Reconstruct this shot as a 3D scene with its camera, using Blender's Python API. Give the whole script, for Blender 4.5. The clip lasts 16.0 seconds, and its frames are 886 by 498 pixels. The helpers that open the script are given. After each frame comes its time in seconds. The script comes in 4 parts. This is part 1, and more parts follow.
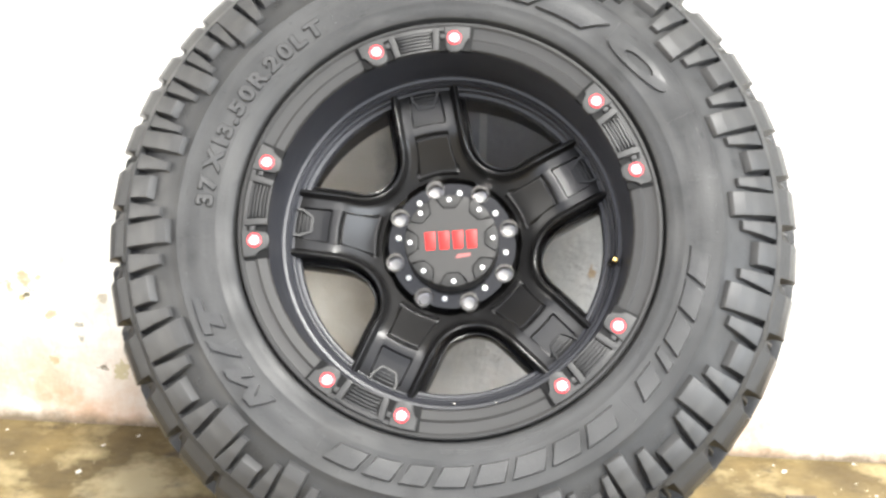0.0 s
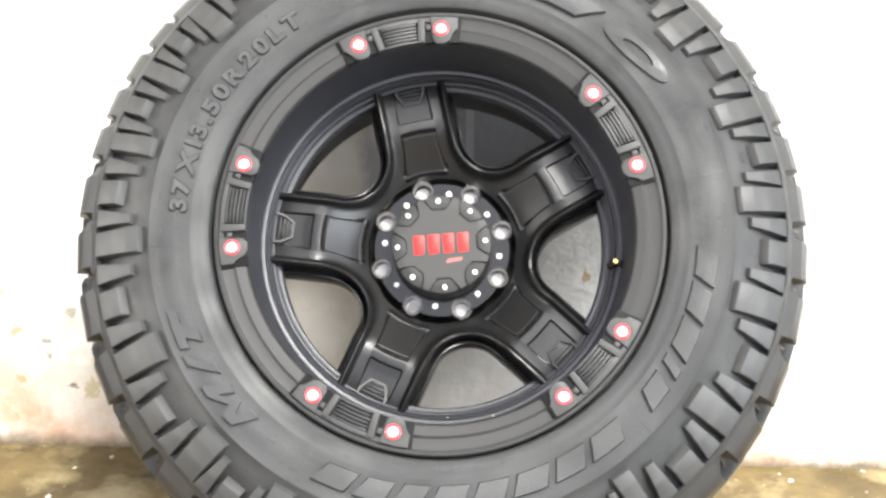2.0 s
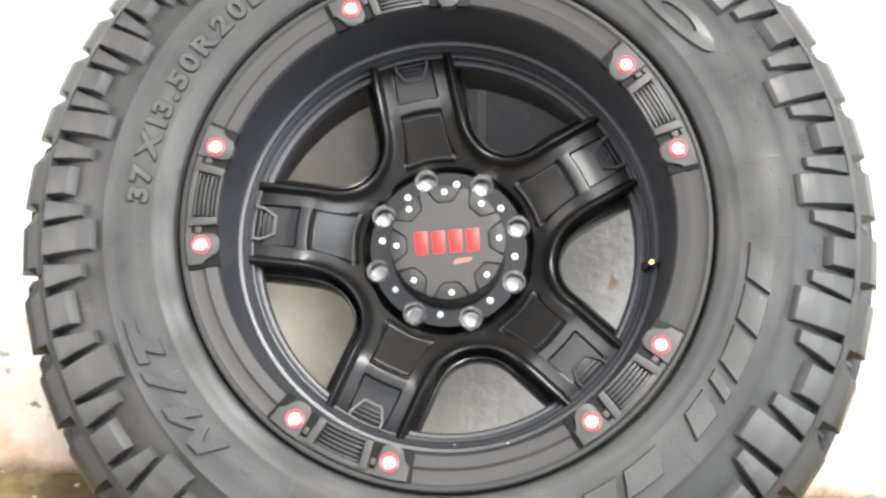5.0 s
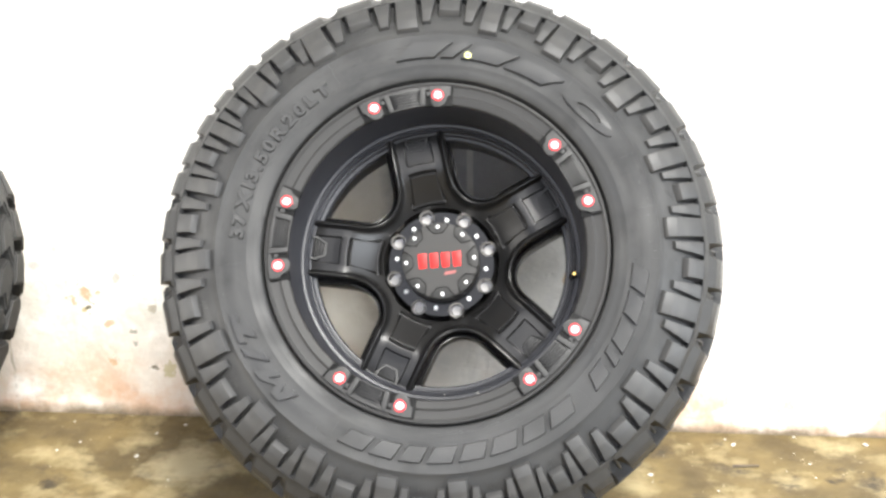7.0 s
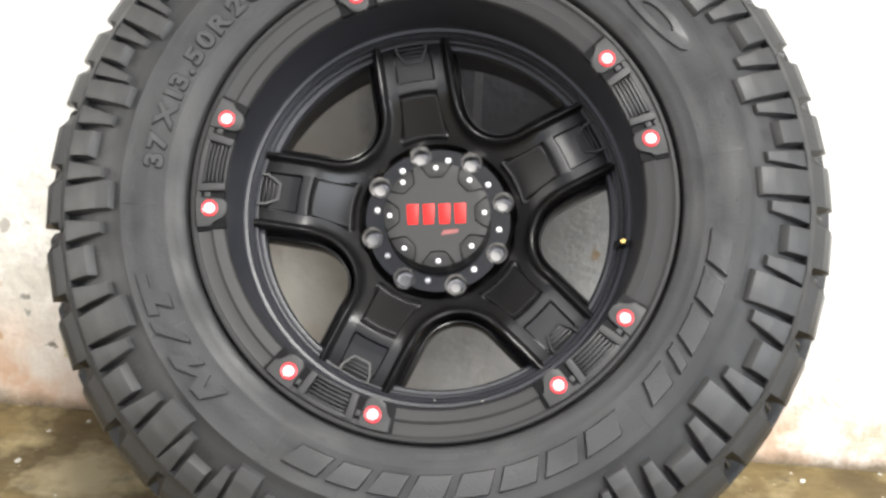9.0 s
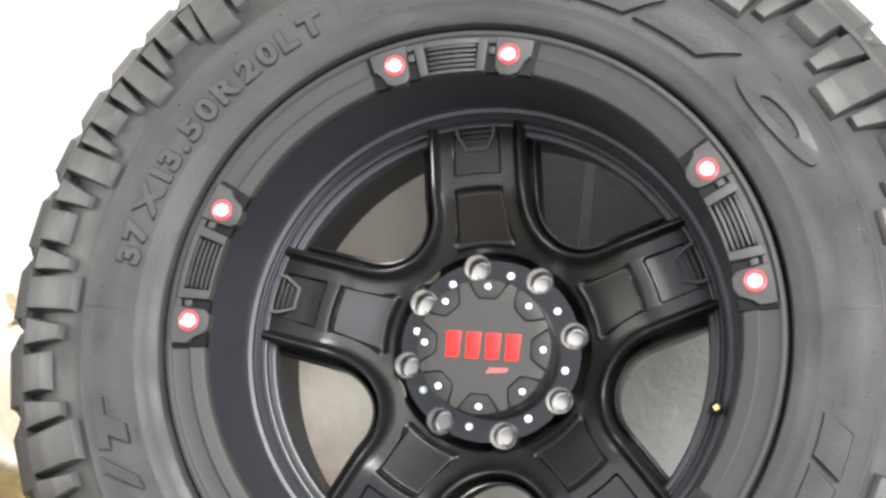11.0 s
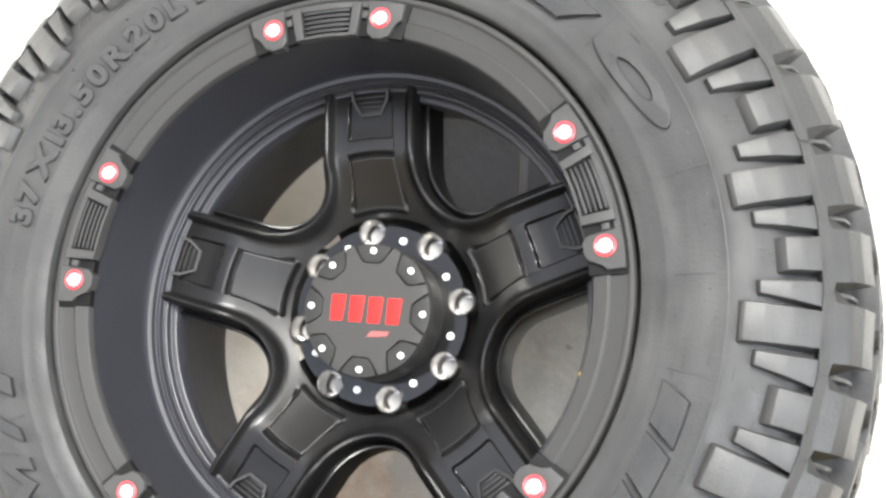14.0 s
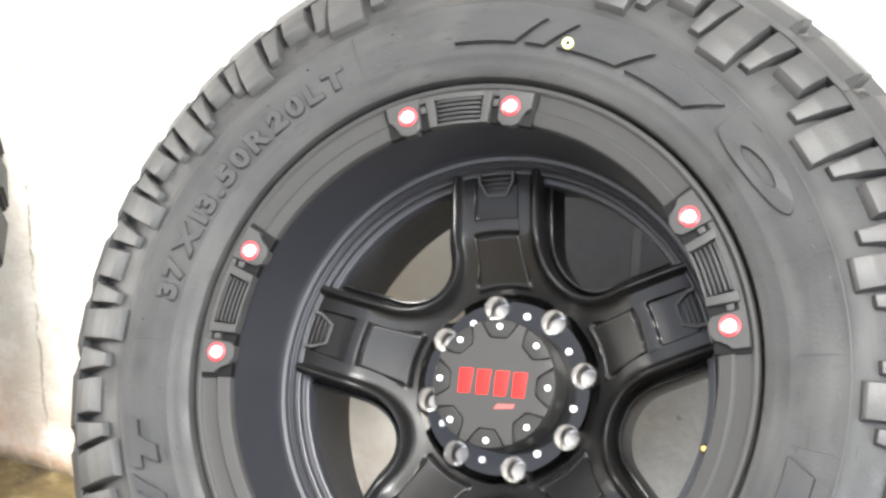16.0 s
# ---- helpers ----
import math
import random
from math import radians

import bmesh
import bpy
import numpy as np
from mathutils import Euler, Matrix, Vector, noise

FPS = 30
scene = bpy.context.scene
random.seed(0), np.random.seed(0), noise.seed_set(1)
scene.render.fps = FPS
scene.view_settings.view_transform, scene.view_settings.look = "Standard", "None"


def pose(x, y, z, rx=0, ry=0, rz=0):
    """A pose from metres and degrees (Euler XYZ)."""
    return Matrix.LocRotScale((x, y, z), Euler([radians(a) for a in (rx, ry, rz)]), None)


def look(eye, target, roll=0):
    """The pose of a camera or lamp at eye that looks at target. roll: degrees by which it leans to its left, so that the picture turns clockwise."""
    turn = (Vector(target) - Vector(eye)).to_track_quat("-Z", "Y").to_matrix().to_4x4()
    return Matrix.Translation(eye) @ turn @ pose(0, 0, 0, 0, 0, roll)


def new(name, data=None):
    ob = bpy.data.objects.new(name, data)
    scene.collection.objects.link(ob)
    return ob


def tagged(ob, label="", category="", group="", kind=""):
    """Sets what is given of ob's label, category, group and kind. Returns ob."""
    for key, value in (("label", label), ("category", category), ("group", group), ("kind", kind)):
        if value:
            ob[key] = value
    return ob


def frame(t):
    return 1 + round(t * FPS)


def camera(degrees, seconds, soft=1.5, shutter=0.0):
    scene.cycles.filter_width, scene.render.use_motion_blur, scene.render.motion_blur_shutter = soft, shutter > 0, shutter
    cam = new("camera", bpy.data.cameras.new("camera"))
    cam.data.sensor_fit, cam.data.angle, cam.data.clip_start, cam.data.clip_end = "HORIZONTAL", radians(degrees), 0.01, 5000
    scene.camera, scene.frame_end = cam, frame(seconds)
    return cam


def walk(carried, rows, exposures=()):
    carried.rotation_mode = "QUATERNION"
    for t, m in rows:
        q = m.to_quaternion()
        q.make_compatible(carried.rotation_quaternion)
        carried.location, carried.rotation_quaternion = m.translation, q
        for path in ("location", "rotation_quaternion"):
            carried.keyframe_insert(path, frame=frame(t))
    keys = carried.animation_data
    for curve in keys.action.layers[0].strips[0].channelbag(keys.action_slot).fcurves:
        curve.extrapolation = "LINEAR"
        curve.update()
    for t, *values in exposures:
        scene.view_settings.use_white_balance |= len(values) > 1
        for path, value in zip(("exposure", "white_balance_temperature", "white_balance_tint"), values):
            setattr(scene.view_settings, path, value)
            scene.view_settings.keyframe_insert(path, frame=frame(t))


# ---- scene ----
# time, eye, turn to the left, tilt up, lean to the left (degrees)
ROWS = [
    (0.0, 0.1445, -1.8568, 1.1064, 4.687, -17.885, 0.861),
    (0.5, 0.1460, -1.8572, 1.1070, 4.596, -17.816, 0.607),
    (1.0, 0.1488, -1.8563, 1.1082, 4.506, -17.680, 0.427),
    (1.5, 0.1529, -1.8528, 1.1098, 4.617, -17.914, -0.158),
    (2.0, 0.1114, -1.7474, 1.0651, 3.509, -17.559, 0.185),
    (2.5, 0.1021, -1.4885, 0.9664, 3.700, -17.327, 0.278),
    (3.0, 0.1017, -1.4887, 0.9658, 3.476, -17.465, 0.198),
    (3.5, 0.1003, -1.4885, 0.9643, 3.596, -17.424, 0.271),
    (4.0, 0.0980, -1.4873, 0.9622, 3.611, -17.272, 0.295),
    (4.5, 0.1011, -1.4903, 0.9644, 3.804, -16.970, 0.021),
    (5.0, 0.1028, -1.4906, 0.9655, 4.038, -17.000, 0.144),
    (5.2, 0.1038, -1.4915, 0.9663, 4.105, -16.842, 0.144),
    (7.3, 0.2591, -2.2976, 1.3305, 6.136, -18.914, -0.896),
    (7.5, 0.2598, -2.3003, 1.3317, 6.101, -18.936, -0.881),
    (8.0, 0.2615, -2.3061, 1.3342, 6.395, -19.006, -1.351),
    (8.5, 0.1454, -1.9893, 1.1211, 4.238, -16.453, -0.274),
    (9.0, 0.1459, -1.6149, 1.0320, 4.698, -18.954, 2.385),
    (9.5, 0.1523, -1.4753, 1.0384, 5.405, -18.471, 1.556),
    (9.7, 0.1597, -1.4189, 1.0328, 6.192, -19.188, 0.585),
    (11.8, 0.4805, -1.1148, 1.0442, 23.043, -20.021, 6.143),
    (12.0, 0.5222, -1.1090, 1.0382, 24.202, -20.760, 5.848),
    (12.5, 0.5516, -1.1112, 1.0140, 24.622, -24.210, 4.091),
    (13.0, 0.5564, -1.0928, 0.9933, 24.951, -26.230, 2.889),
    (13.5, 0.5735, -1.0763, 1.0071, 24.316, -24.735, 1.651),
    (14.0, 0.5814, -1.0855, 1.0369, 23.288, -20.187, 1.517),
    (14.5, 0.5764, -1.0937, 1.0722, 24.707, -18.239, 1.245),
    (15.0, 0.5547, -1.1185, 1.0879, 26.994, -17.886, 1.146),
    (15.5, 0.5211, -1.1509, 1.0971, 26.483, -18.326, 1.587),
    (16.0, 0.5528, -1.1589, 1.0778, 26.277, -18.055, 0.903),
]


def aimed(x, y, z, yaw, pitch, lean):
    """A camera pose from its place and its angles in degrees."""
    a, b = radians(yaw), radians(pitch)
    ahead = Vector((-math.sin(a) * math.cos(b), math.cos(a) * math.cos(b), math.sin(b)))
    return look((x, y, z), Vector((x, y, z)) + ahead, lean)


cam = camera(34.0, 16.0, soft=2.8)
walk(cam, [(t, aimed(*place)) for t, *place in ROWS], exposures=[(0.0, 2.33, 6650.0, 10.0), (2.0, 2.33, 6650.0, 10.0), (3.0, 2.26, 6650.0, 10.0), (5.2, 2.30, 6650.0, 10.0), (7.5, 1.90, 6650.0, 10.0), (8.5, 1.60, 6650.0, 10.0), (9.0, 1.58, 6650.0, 10.0), (9.7, 1.78, 6650.0, 10.0), (11.8, 2.19, 6650.0, 10.0), (13.5, 2.36, 6650.0, 10.0), (16.0, 2.48, 6650.0, 10.0)])

# ---- world and light: soft daylight, open in front, under an added, unseen bay ----
world = bpy.data.worlds.new("world")
scene.world = world
world.use_nodes = True
wn = world.node_tree.nodes
sky = wn.new("ShaderNodeTexSky")
sky.sky_type, sky.sun_disc = "NISHITA", False
sky.sun_elevation, sky.sun_rotation = radians(53), radians(146)
sky.air_density, sky.dust_density, sky.ozone_density = 0.6, 1.2, 0.5
pale = wn.new("ShaderNodeHueSaturation")
pale.inputs["Saturation"].default_value = 0.45
world.node_tree.links.new(sky.outputs["Color"], pale.inputs["Color"])
world.node_tree.links.new(pale.outputs["Color"], wn["Background"].inputs["Color"])
wn["Background"].inputs["Strength"].default_value = 0.15
sun_data = bpy.data.lights.new("sun", "SUN")
sun_data.energy, sun_data.angle, sun_data.color = 2.0, radians(18), (0.985, 0.99, 0.955)
sun = new("sun", sun_data)
sun.matrix_world = look((1.42, -2.5, 4.0), (0, 0, 0.3))

# two area lamps, added to stand in for daylight from either side
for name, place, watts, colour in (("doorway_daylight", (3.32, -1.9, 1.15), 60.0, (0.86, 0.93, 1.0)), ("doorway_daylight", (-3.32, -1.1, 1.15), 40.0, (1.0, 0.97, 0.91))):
    fill_data = bpy.data.lights.new(name, "AREA")
    fill_data.shape, fill_data.size, fill_data.size_y = "RECTANGLE", 2.2, 2.2
    fill_data.energy, fill_data.color = watts, colour
    side_lamp = new(name, fill_data)
    side_lamp.matrix_world = look(place, (0, place[1], place[2]))

# ---- fitted plan ----
HUB = 0.5382         # height of the wheel's centre
LEAN = 28.74         # how far the wheel leans back, degrees
YAW = 2.168          # how far the wheel is turned from the wall, degrees
SPIN = 1.063         # how far it has rolled, clockwise
WALL = 0.4605        # the wall's front
WIDE = 0.306         # from the front of the rim to its back
CLIP = -13.42        # turn of the first rim clip, clockwise from the top
STUD = 11.97         # half the angle between the two studs of a clip


# ---- materials ----
def shader(name, colour, rough=0.5, metal=0.0, spread=0.25, grain=60.0, bump=0.0, bump_scale=300.0, coat=0.0, tint=None, blotch=6.0, spec=0.5):
    """A surface with colour variation at two scales, uneven gloss and fine relief."""
    m = bpy.data.materials.new(name)
    m.use_nodes = True
    n, l = m.node_tree.nodes, m.node_tree.links
    b = n["Principled BSDF"]
    co = n.new("ShaderNodeTexCoord")
    fine, wide = n.new("ShaderNodeTexNoise"), n.new("ShaderNodeTexNoise")
    fine.inputs["Scale"].default_value, wide.inputs["Scale"].default_value = grain, blotch
    fine.inputs["Detail"].default_value, wide.inputs["Detail"].default_value = 5, 4
    add = n.new("ShaderNodeMath")
    add.operation = "MULTIPLY_ADD"
    add.inputs[1].default_value = 0.5
    half = n.new("ShaderNodeMath")
    half.operation = "MULTIPLY"
    half.inputs[1].default_value = 0.5
    ramp = n.new("ShaderNodeMix")
    ramp.data_type = "RGBA"
    dark = tuple(c * (1 - spread) for c in colour)
    light = tint or tuple(min(1, c * (1 + spread)) for c in colour)
    ramp.inputs[6].default_value, ramp.inputs[7].default_value = (*dark, 1), (*light, 1)
    for tex in (fine, wide):
        l.new(co.outputs["Object"], tex.inputs["Vector"])
    l.new(wide.outputs["Fac"], half.inputs[0])
    l.new(fine.outputs["Fac"], add.inputs[0])
    l.new(half.outputs[0], add.inputs[2])
    l.new(add.outputs[0], ramp.inputs[0])
    l.new(ramp.outputs[2], b.inputs["Base Color"])
    gloss = n.new("ShaderNodeMapRange")
    gloss.inputs["To Min"].default_value, gloss.inputs["To Max"].default_value = max(0.02, rough - 0.1), min(1, rough + 0.1)
    l.new(add.outputs[0], gloss.inputs["Value"])
    l.new(gloss.outputs["Result"], b.inputs["Roughness"])
    b.inputs["Metallic"].default_value = metal
    b.inputs["Coat Weight"].default_value = coat
    b.inputs["Specular IOR Level"].default_value = spec
    if bump:
        tex, relief = n.new("ShaderNodeTexNoise"), n.new("ShaderNodeBump")
        tex.inputs["Scale"].default_value, tex.inputs["Detail"].default_value = bump_scale, 4
        relief.inputs["Strength"].default_value, relief.inputs["Distance"].default_value = bump, 0.002
        l.new(co.outputs["Object"], tex.inputs["Vector"])
        l.new(tex.outputs["Fac"], relief.inputs["Height"])
        l.new(relief.outputs["Normal"], b.inputs["Normal"])
    return m


def rubber_surface(name, colour, dust, rough, spec):
    """Moulded rubber: fine rings round the axle, cloudy dust, dark scuffs and small specks."""
    m = bpy.data.materials.new(name)
    m.use_nodes = True
    n, l = m.node_tree.nodes, m.node_tree.links
    b = n["Principled BSDF"]
    co, sep = n.new("ShaderNodeTexCoord"), n.new("ShaderNodeSeparateXYZ")
    l.new(co.outputs["Object"], sep.inputs[0])

    def calc(op, a, c=0.0):
        q = n.new("ShaderNodeMath")
        q.operation = op
        for k, v in enumerate((a, c)):
            if isinstance(v, (int, float)):
                q.inputs[k].default_value = v
            else:
                l.new(v, q.inputs[k])
        return q.outputs[0]

    def noisy(scale, detail, low, high, vector=None):
        tex, rng = n.new("ShaderNodeTexNoise"), n.new("ShaderNodeMapRange")
        tex.inputs["Scale"].default_value, tex.inputs["Detail"].default_value = scale, detail
        l.new(vector or co.outputs["Object"], tex.inputs["Vector"])
        rng.inputs["From Min"].default_value, rng.inputs["From Max"].default_value = low, high
        l.new(tex.outputs["Fac"], rng.inputs["Value"])
        return rng.outputs["Result"]

    def blend(fac, under, over):
        q = n.new("ShaderNodeMix")
        q.data_type = "RGBA"
        l.new(fac, q.inputs[0])
        for k, v in ((6, under), (7, over)):
            if isinstance(v, tuple):
                q.inputs[k].default_value = (*v, 1)
            else:
                l.new(v, q.inputs[k])
        return q.outputs[2]

    radius = calc("SQRT", calc("ADD", calc("MULTIPLY", sep.outputs["X"], sep.outputs["X"]), calc("MULTIPLY", sep.outputs["Z"], sep.outputs["Z"])))
    turn = calc("ARCTAN2", sep.outputs["X"], sep.outputs["Z"])
    ring = n.new("ShaderNodeCombineXYZ")
    l.new(radius, ring.inputs[0])
    l.new(calc("MULTIPLY", turn, 0.012), ring.inputs[1])
    rings = noisy(95, 3, 0.3, 0.7, ring.outputs[0])
    arc = n.new("ShaderNodeCombineXYZ")
    l.new(radius, arc.inputs[0])
    l.new(calc("MULTIPLY", turn, 0.05), arc.inputs[1])
    col = blend(rings, tuple(c * 0.90 for c in colour), tuple(c * 1.10 for c in colour))
    col = blend(calc("MULTIPLY", noisy(9, 6, 0.45, 0.75), 0.75), col, dust)
    col = blend(calc("MULTIPLY", calc("MULTIPLY", noisy(55, 7, 0.48, 0.66, arc.outputs[0]), noisy(6, 4, 0.38, 0.62)), 0.75), col, dust)
    col = blend(calc("MULTIPLY", noisy(210, 3, 0.66, 0.70, arc.outputs[0]), 0.7), col, tuple(c * 0.4 for c in colour))
    col = blend(calc("MULTIPLY", noisy(26, 6, 0.55, 0.8), 0.6), col, tuple(c * 0.5 for c in colour))
    col = blend(calc("MULTIPLY", noisy(150, 2, 0.72, 0.78), 0.5), col, tuple(c * 2.2 for c in colour))
    l.new(col, b.inputs["Base Color"])
    b.inputs["Specular IOR Level"].default_value = spec
    gloss = n.new("ShaderNodeMapRange")
    gloss.inputs["To Min"].default_value, gloss.inputs["To Max"].default_value = rough - 0.15, rough + 0.17
    l.new(noisy(11, 7, 0.32, 0.68), gloss.inputs["Value"])
    l.new(gloss.outputs["Result"], b.inputs["Roughness"])
    relief = n.new("ShaderNodeBump")
    relief.inputs["Strength"].default_value, relief.inputs["Distance"].default_value = 0.25, 0.0010
    l.new(calc("ADD", calc("MULTIPLY", rings, 0.12), noisy(330, 4, 0.2, 0.8)), relief.inputs["Height"])
    l.new(relief.outputs["Normal"], b.inputs["Normal"])
    return m


RUBBER = rubber_surface("rubber", (0.021, 0.0213, 0.0216), (0.038, 0.0377, 0.0368), 0.60, 0.29)
PRINT = rubber_surface("smooth_rubber", (0.0175, 0.0177, 0.0179), (0.024, 0.0238, 0.0234), 0.48, 0.36)
TREAD = rubber_surface("tread_rubber", (0.020, 0.0204, 0.0210), (0.042, 0.041, 0.0395), 0.5, 0.38)
OLD_RUBBER = shader("old_rubber", (0.010, 0.010, 0.0095), 0.75, spread=0.4, grain=40, bump=0.2, bump_scale=250)
SATIN = shader("satin_black_paint", (0.0052, 0.0050, 0.0050), 0.34, spec=0.30, spread=0.25, grain=120, bump=0.05, bump_scale=900)
GRILLE = shader("matte_black_plastic", (0.012, 0.0118, 0.0115), 0.48, spec=0.35, spread=0.25, grain=120)
BARREL = shader("barrel_paint", (0.016, 0.0166, 0.0202), 0.44, spec=0.42, spread=0.08, grain=30)
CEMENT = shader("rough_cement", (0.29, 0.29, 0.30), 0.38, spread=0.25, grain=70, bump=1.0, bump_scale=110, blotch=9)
# near-black for plates behind clips and louvers, in place of shade in their gaps
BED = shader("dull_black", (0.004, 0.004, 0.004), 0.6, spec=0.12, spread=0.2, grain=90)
LIP = shader("lip_paint", (0.024, 0.0236, 0.0232), 0.55, spec=0.2, spread=0.2, grain=80, bump=0.05, bump_scale=900)
CLIP_GREY = shader("clip_plastic", (0.029, 0.0286, 0.028), 0.5, spec=0.25, spread=0.2, grain=150, bump=0.08, bump_scale=900)
GLOSS = shader("gloss_black", (0.004, 0.004, 0.004), 0.09, spec=0.4, spread=0.2, grain=90)
CAP = shader("cap_graphite", (0.028, 0.027, 0.0257), 0.5, metal=0.0, spec=0.2, spread=0.15, grain=200, bump=0.05, bump_scale=900)
TAB = shader("tab_graphite", (0.017, 0.0166, 0.0158), 0.48, metal=0.0, spec=0.2, spread=0.15, grain=200, bump=0.05, bump_scale=900)
CHROME = shader("chrome", (0.66, 0.645, 0.625), 0.16, metal=0.96, spread=0.15, grain=150)
BRIGHT = shader("bright_steel", (0.9, 0.9, 0.88), 0.3, metal=0.3, spread=0.05, grain=150)
HOLE = shader("dull_steel", (0.20, 0.195, 0.19), 0.45, metal=0.4, spec=0.3, spread=0.2, grain=150)
RED = shader("red_paint", (0.55, 0.012, 0.010), 0.4, spec=0.25, spread=0.2, grain=250)
FADED = shader("faded_red_paint", (0.22, 0.05, 0.045), 0.5, spread=0.4, grain=250)
RING_RED = shader("red_anodised", (0.75, 0.04, 0.05), 0.3, spread=0.1, grain=200)
BRASS = shader("brass", (0.7, 0.48, 0.16), 0.25, metal=1.0, spread=0.2, grain=200)
YELLOW = shader("yellow_paint", (0.62, 0.6, 0.25), 0.6, spread=0.2, grain=300)
BLOCK = shader("dusty_old_rubber", (0.022, 0.0216, 0.0205), 0.6, spread=0.5, grain=40, bump=0.3, bump_scale=200)
CHIP = shader("pale_chip", (0.46, 0.44, 0.39), 0.8, spread=0.2, grain=90)
TWIG = shader("dark_wood", (0.08, 0.06, 0.04), 0.8, spread=0.3, grain=90)


def wall_surface():
    """White limewash on plaster with a worn, peach-coloured foot, scuffs and specks."""
    m = bpy.data.materials.new("worn_white_wall")
    m.use_nodes = True
    n, l = m.node_tree.nodes, m.node_tree.links
    b = n["Principled BSDF"]
    b.inputs["Roughness"].default_value = 0.85
    co, sep = n.new("ShaderNodeTexCoord"), n.new("ShaderNodeSeparateXYZ")
    l.new(co.outputs["Object"], sep.inputs[0])

    def noisy(scale, detail, low, high, stretch=None):
        tex, rng = n.new("ShaderNodeTexNoise"), n.new("ShaderNodeMapRange")
        tex.inputs["Scale"].default_value, tex.inputs["Detail"].default_value = scale, detail
        tex.inputs["Roughness"].default_value = 0.65
        if stretch:
            mp = n.new("ShaderNodeMapping")
            mp.inputs["Scale"].default_value = stretch
            l.new(co.outputs["Object"], mp.inputs["Vector"])
            l.new(mp.outputs[0], tex.inputs["Vector"])
        else:
            l.new(co.outputs["Object"], tex.inputs["Vector"])
        rng.inputs["From Min"].default_value, rng.inputs["From Max"].default_value = low, high
        l.new(tex.outputs["Fac"], rng.inputs["Value"])
        return rng.outputs["Result"]

    def math_node(op, a, c):
        q = n.new("ShaderNodeMath")
        q.operation = op
        for k, v in enumerate((a, c)):
            if isinstance(v, (int, float)):
                q.inputs[k].default_value = v
            else:
                l.new(v, q.inputs[k])
        return q.outputs[0]

    def blend(fac, under, over):
        q = n.new("ShaderNodeMix")
        q.data_type = "RGBA"
        l.new(fac, q.inputs[0])
        for k, v in ((6, under), (7, over)):
            if isinstance(v, tuple):
                q.inputs[k].default_value = (*v, 1)
            else:
                l.new(v, q.inputs[k])
        return q.outputs[2]

    low = n.new("ShaderNodeMapRange")
    low.inputs["From Min"].default_value, low.inputs["From Max"].default_value = 0.20, 0.06
    l.new(sep.outputs["Z"], low.inputs["Value"])
    def span(a, c, value):
        q = n.new("ShaderNodeMapRange")
        q.inputs["From Min"].default_value, q.inputs["From Max"].default_value = a, c
        l.new(value, q.inputs["Value"])
        return q.outputs["Result"]

    foot = math_node("MULTIPLY", low.outputs["Result"], noisy(7, 6, 0.32, 0.54))
    col = blend(noisy(14, 6, 0.35, 0.7), (0.80, 0.78, 0.735), (0.74, 0.71, 0.655))
    # dirt at lower left, toned darker to include the spare tyre's shade
    wavy = math_node("MULTIPLY", math_node("SUBTRACT", noisy(6, 7, 0.2, 0.8), 0.5), 0.22)
    soil_shade = math_node("MULTIPLY", span(-0.50, -0.66, math_node("ADD", sep.outputs["X"], wavy)), span(0.46, 0.20, math_node("ADD", sep.outputs["Z"], wavy)))
    col = blend(math_node("MULTIPLY", soil_shade, noisy(16, 7, 0.20, 0.62)), col, (0.385, 0.355, 0.30))
    col = blend(math_node("MULTIPLY", foot, 0.9), col, (0.43, 0.275, 0.18))
    col = blend(noisy(38, 3, 0.74, 0.79), col, (0.6, 0.56, 0.5))
    col = blend(math_node("MULTIPLY", noisy(24, 5, 0.63, 0.70), low.outputs["Result"]), col, (0.50, 0.44, 0.36))
    high = n.new("ShaderNodeMapRange")
    high.inputs["From Min"].default_value, high.inputs["From Max"].default_value = 0.62, 0.12
    l.new(sep.outputs["Z"], high.inputs["Value"])
    col = blend(math_node("MULTIPLY", math_node("MULTIPLY", noisy(8, 9, 0.48, 0.68), high.outputs["Result"]), 0.8), col, (0.56, 0.53, 0.47))
    col = blend(math_node("MULTIPLY", noisy(48, 7, 0.64, 0.71), high.outputs["Result"]), col, (0.44, 0.39, 0.32))
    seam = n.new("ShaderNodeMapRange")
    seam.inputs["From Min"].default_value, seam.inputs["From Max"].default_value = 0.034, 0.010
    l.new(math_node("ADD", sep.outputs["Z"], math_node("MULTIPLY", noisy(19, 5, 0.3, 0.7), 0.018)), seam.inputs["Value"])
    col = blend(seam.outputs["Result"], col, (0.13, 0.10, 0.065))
    # grey painted in for the shade behind the wheel, with a ragged edge
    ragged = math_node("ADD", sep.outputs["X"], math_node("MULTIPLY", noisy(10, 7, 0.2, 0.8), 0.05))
    wheel_shade = math_node("MULTIPLY", math_node("MULTIPLY", span(-0.135, -0.115, ragged), span(0.43, 0.37, ragged)), span(0.66, 0.60, sep.outputs["Z"]))
    col = blend(math_node("MULTIPLY", wheel_shade, noisy(21, 6, -0.35, 0.75)), col, (0.43, 0.425, 0.41))
    # a thin upright crack and a patch where the wash has come off
    wiggle = math_node("MULTIPLY", math_node("SUBTRACT", noisy(9, 5, 0.0, 1.0, (0.02, 1, 1)), 0.5), 0.05)
    off = math_node("ABSOLUTE", math_node("ADD", math_node("ADD", sep.outputs["X"], 0.952), wiggle), 0.0)
    crack = math_node("MULTIPLY", math_node("LESS_THAN", off, 0.0028), noisy(16, 4, 0.4, 0.55))
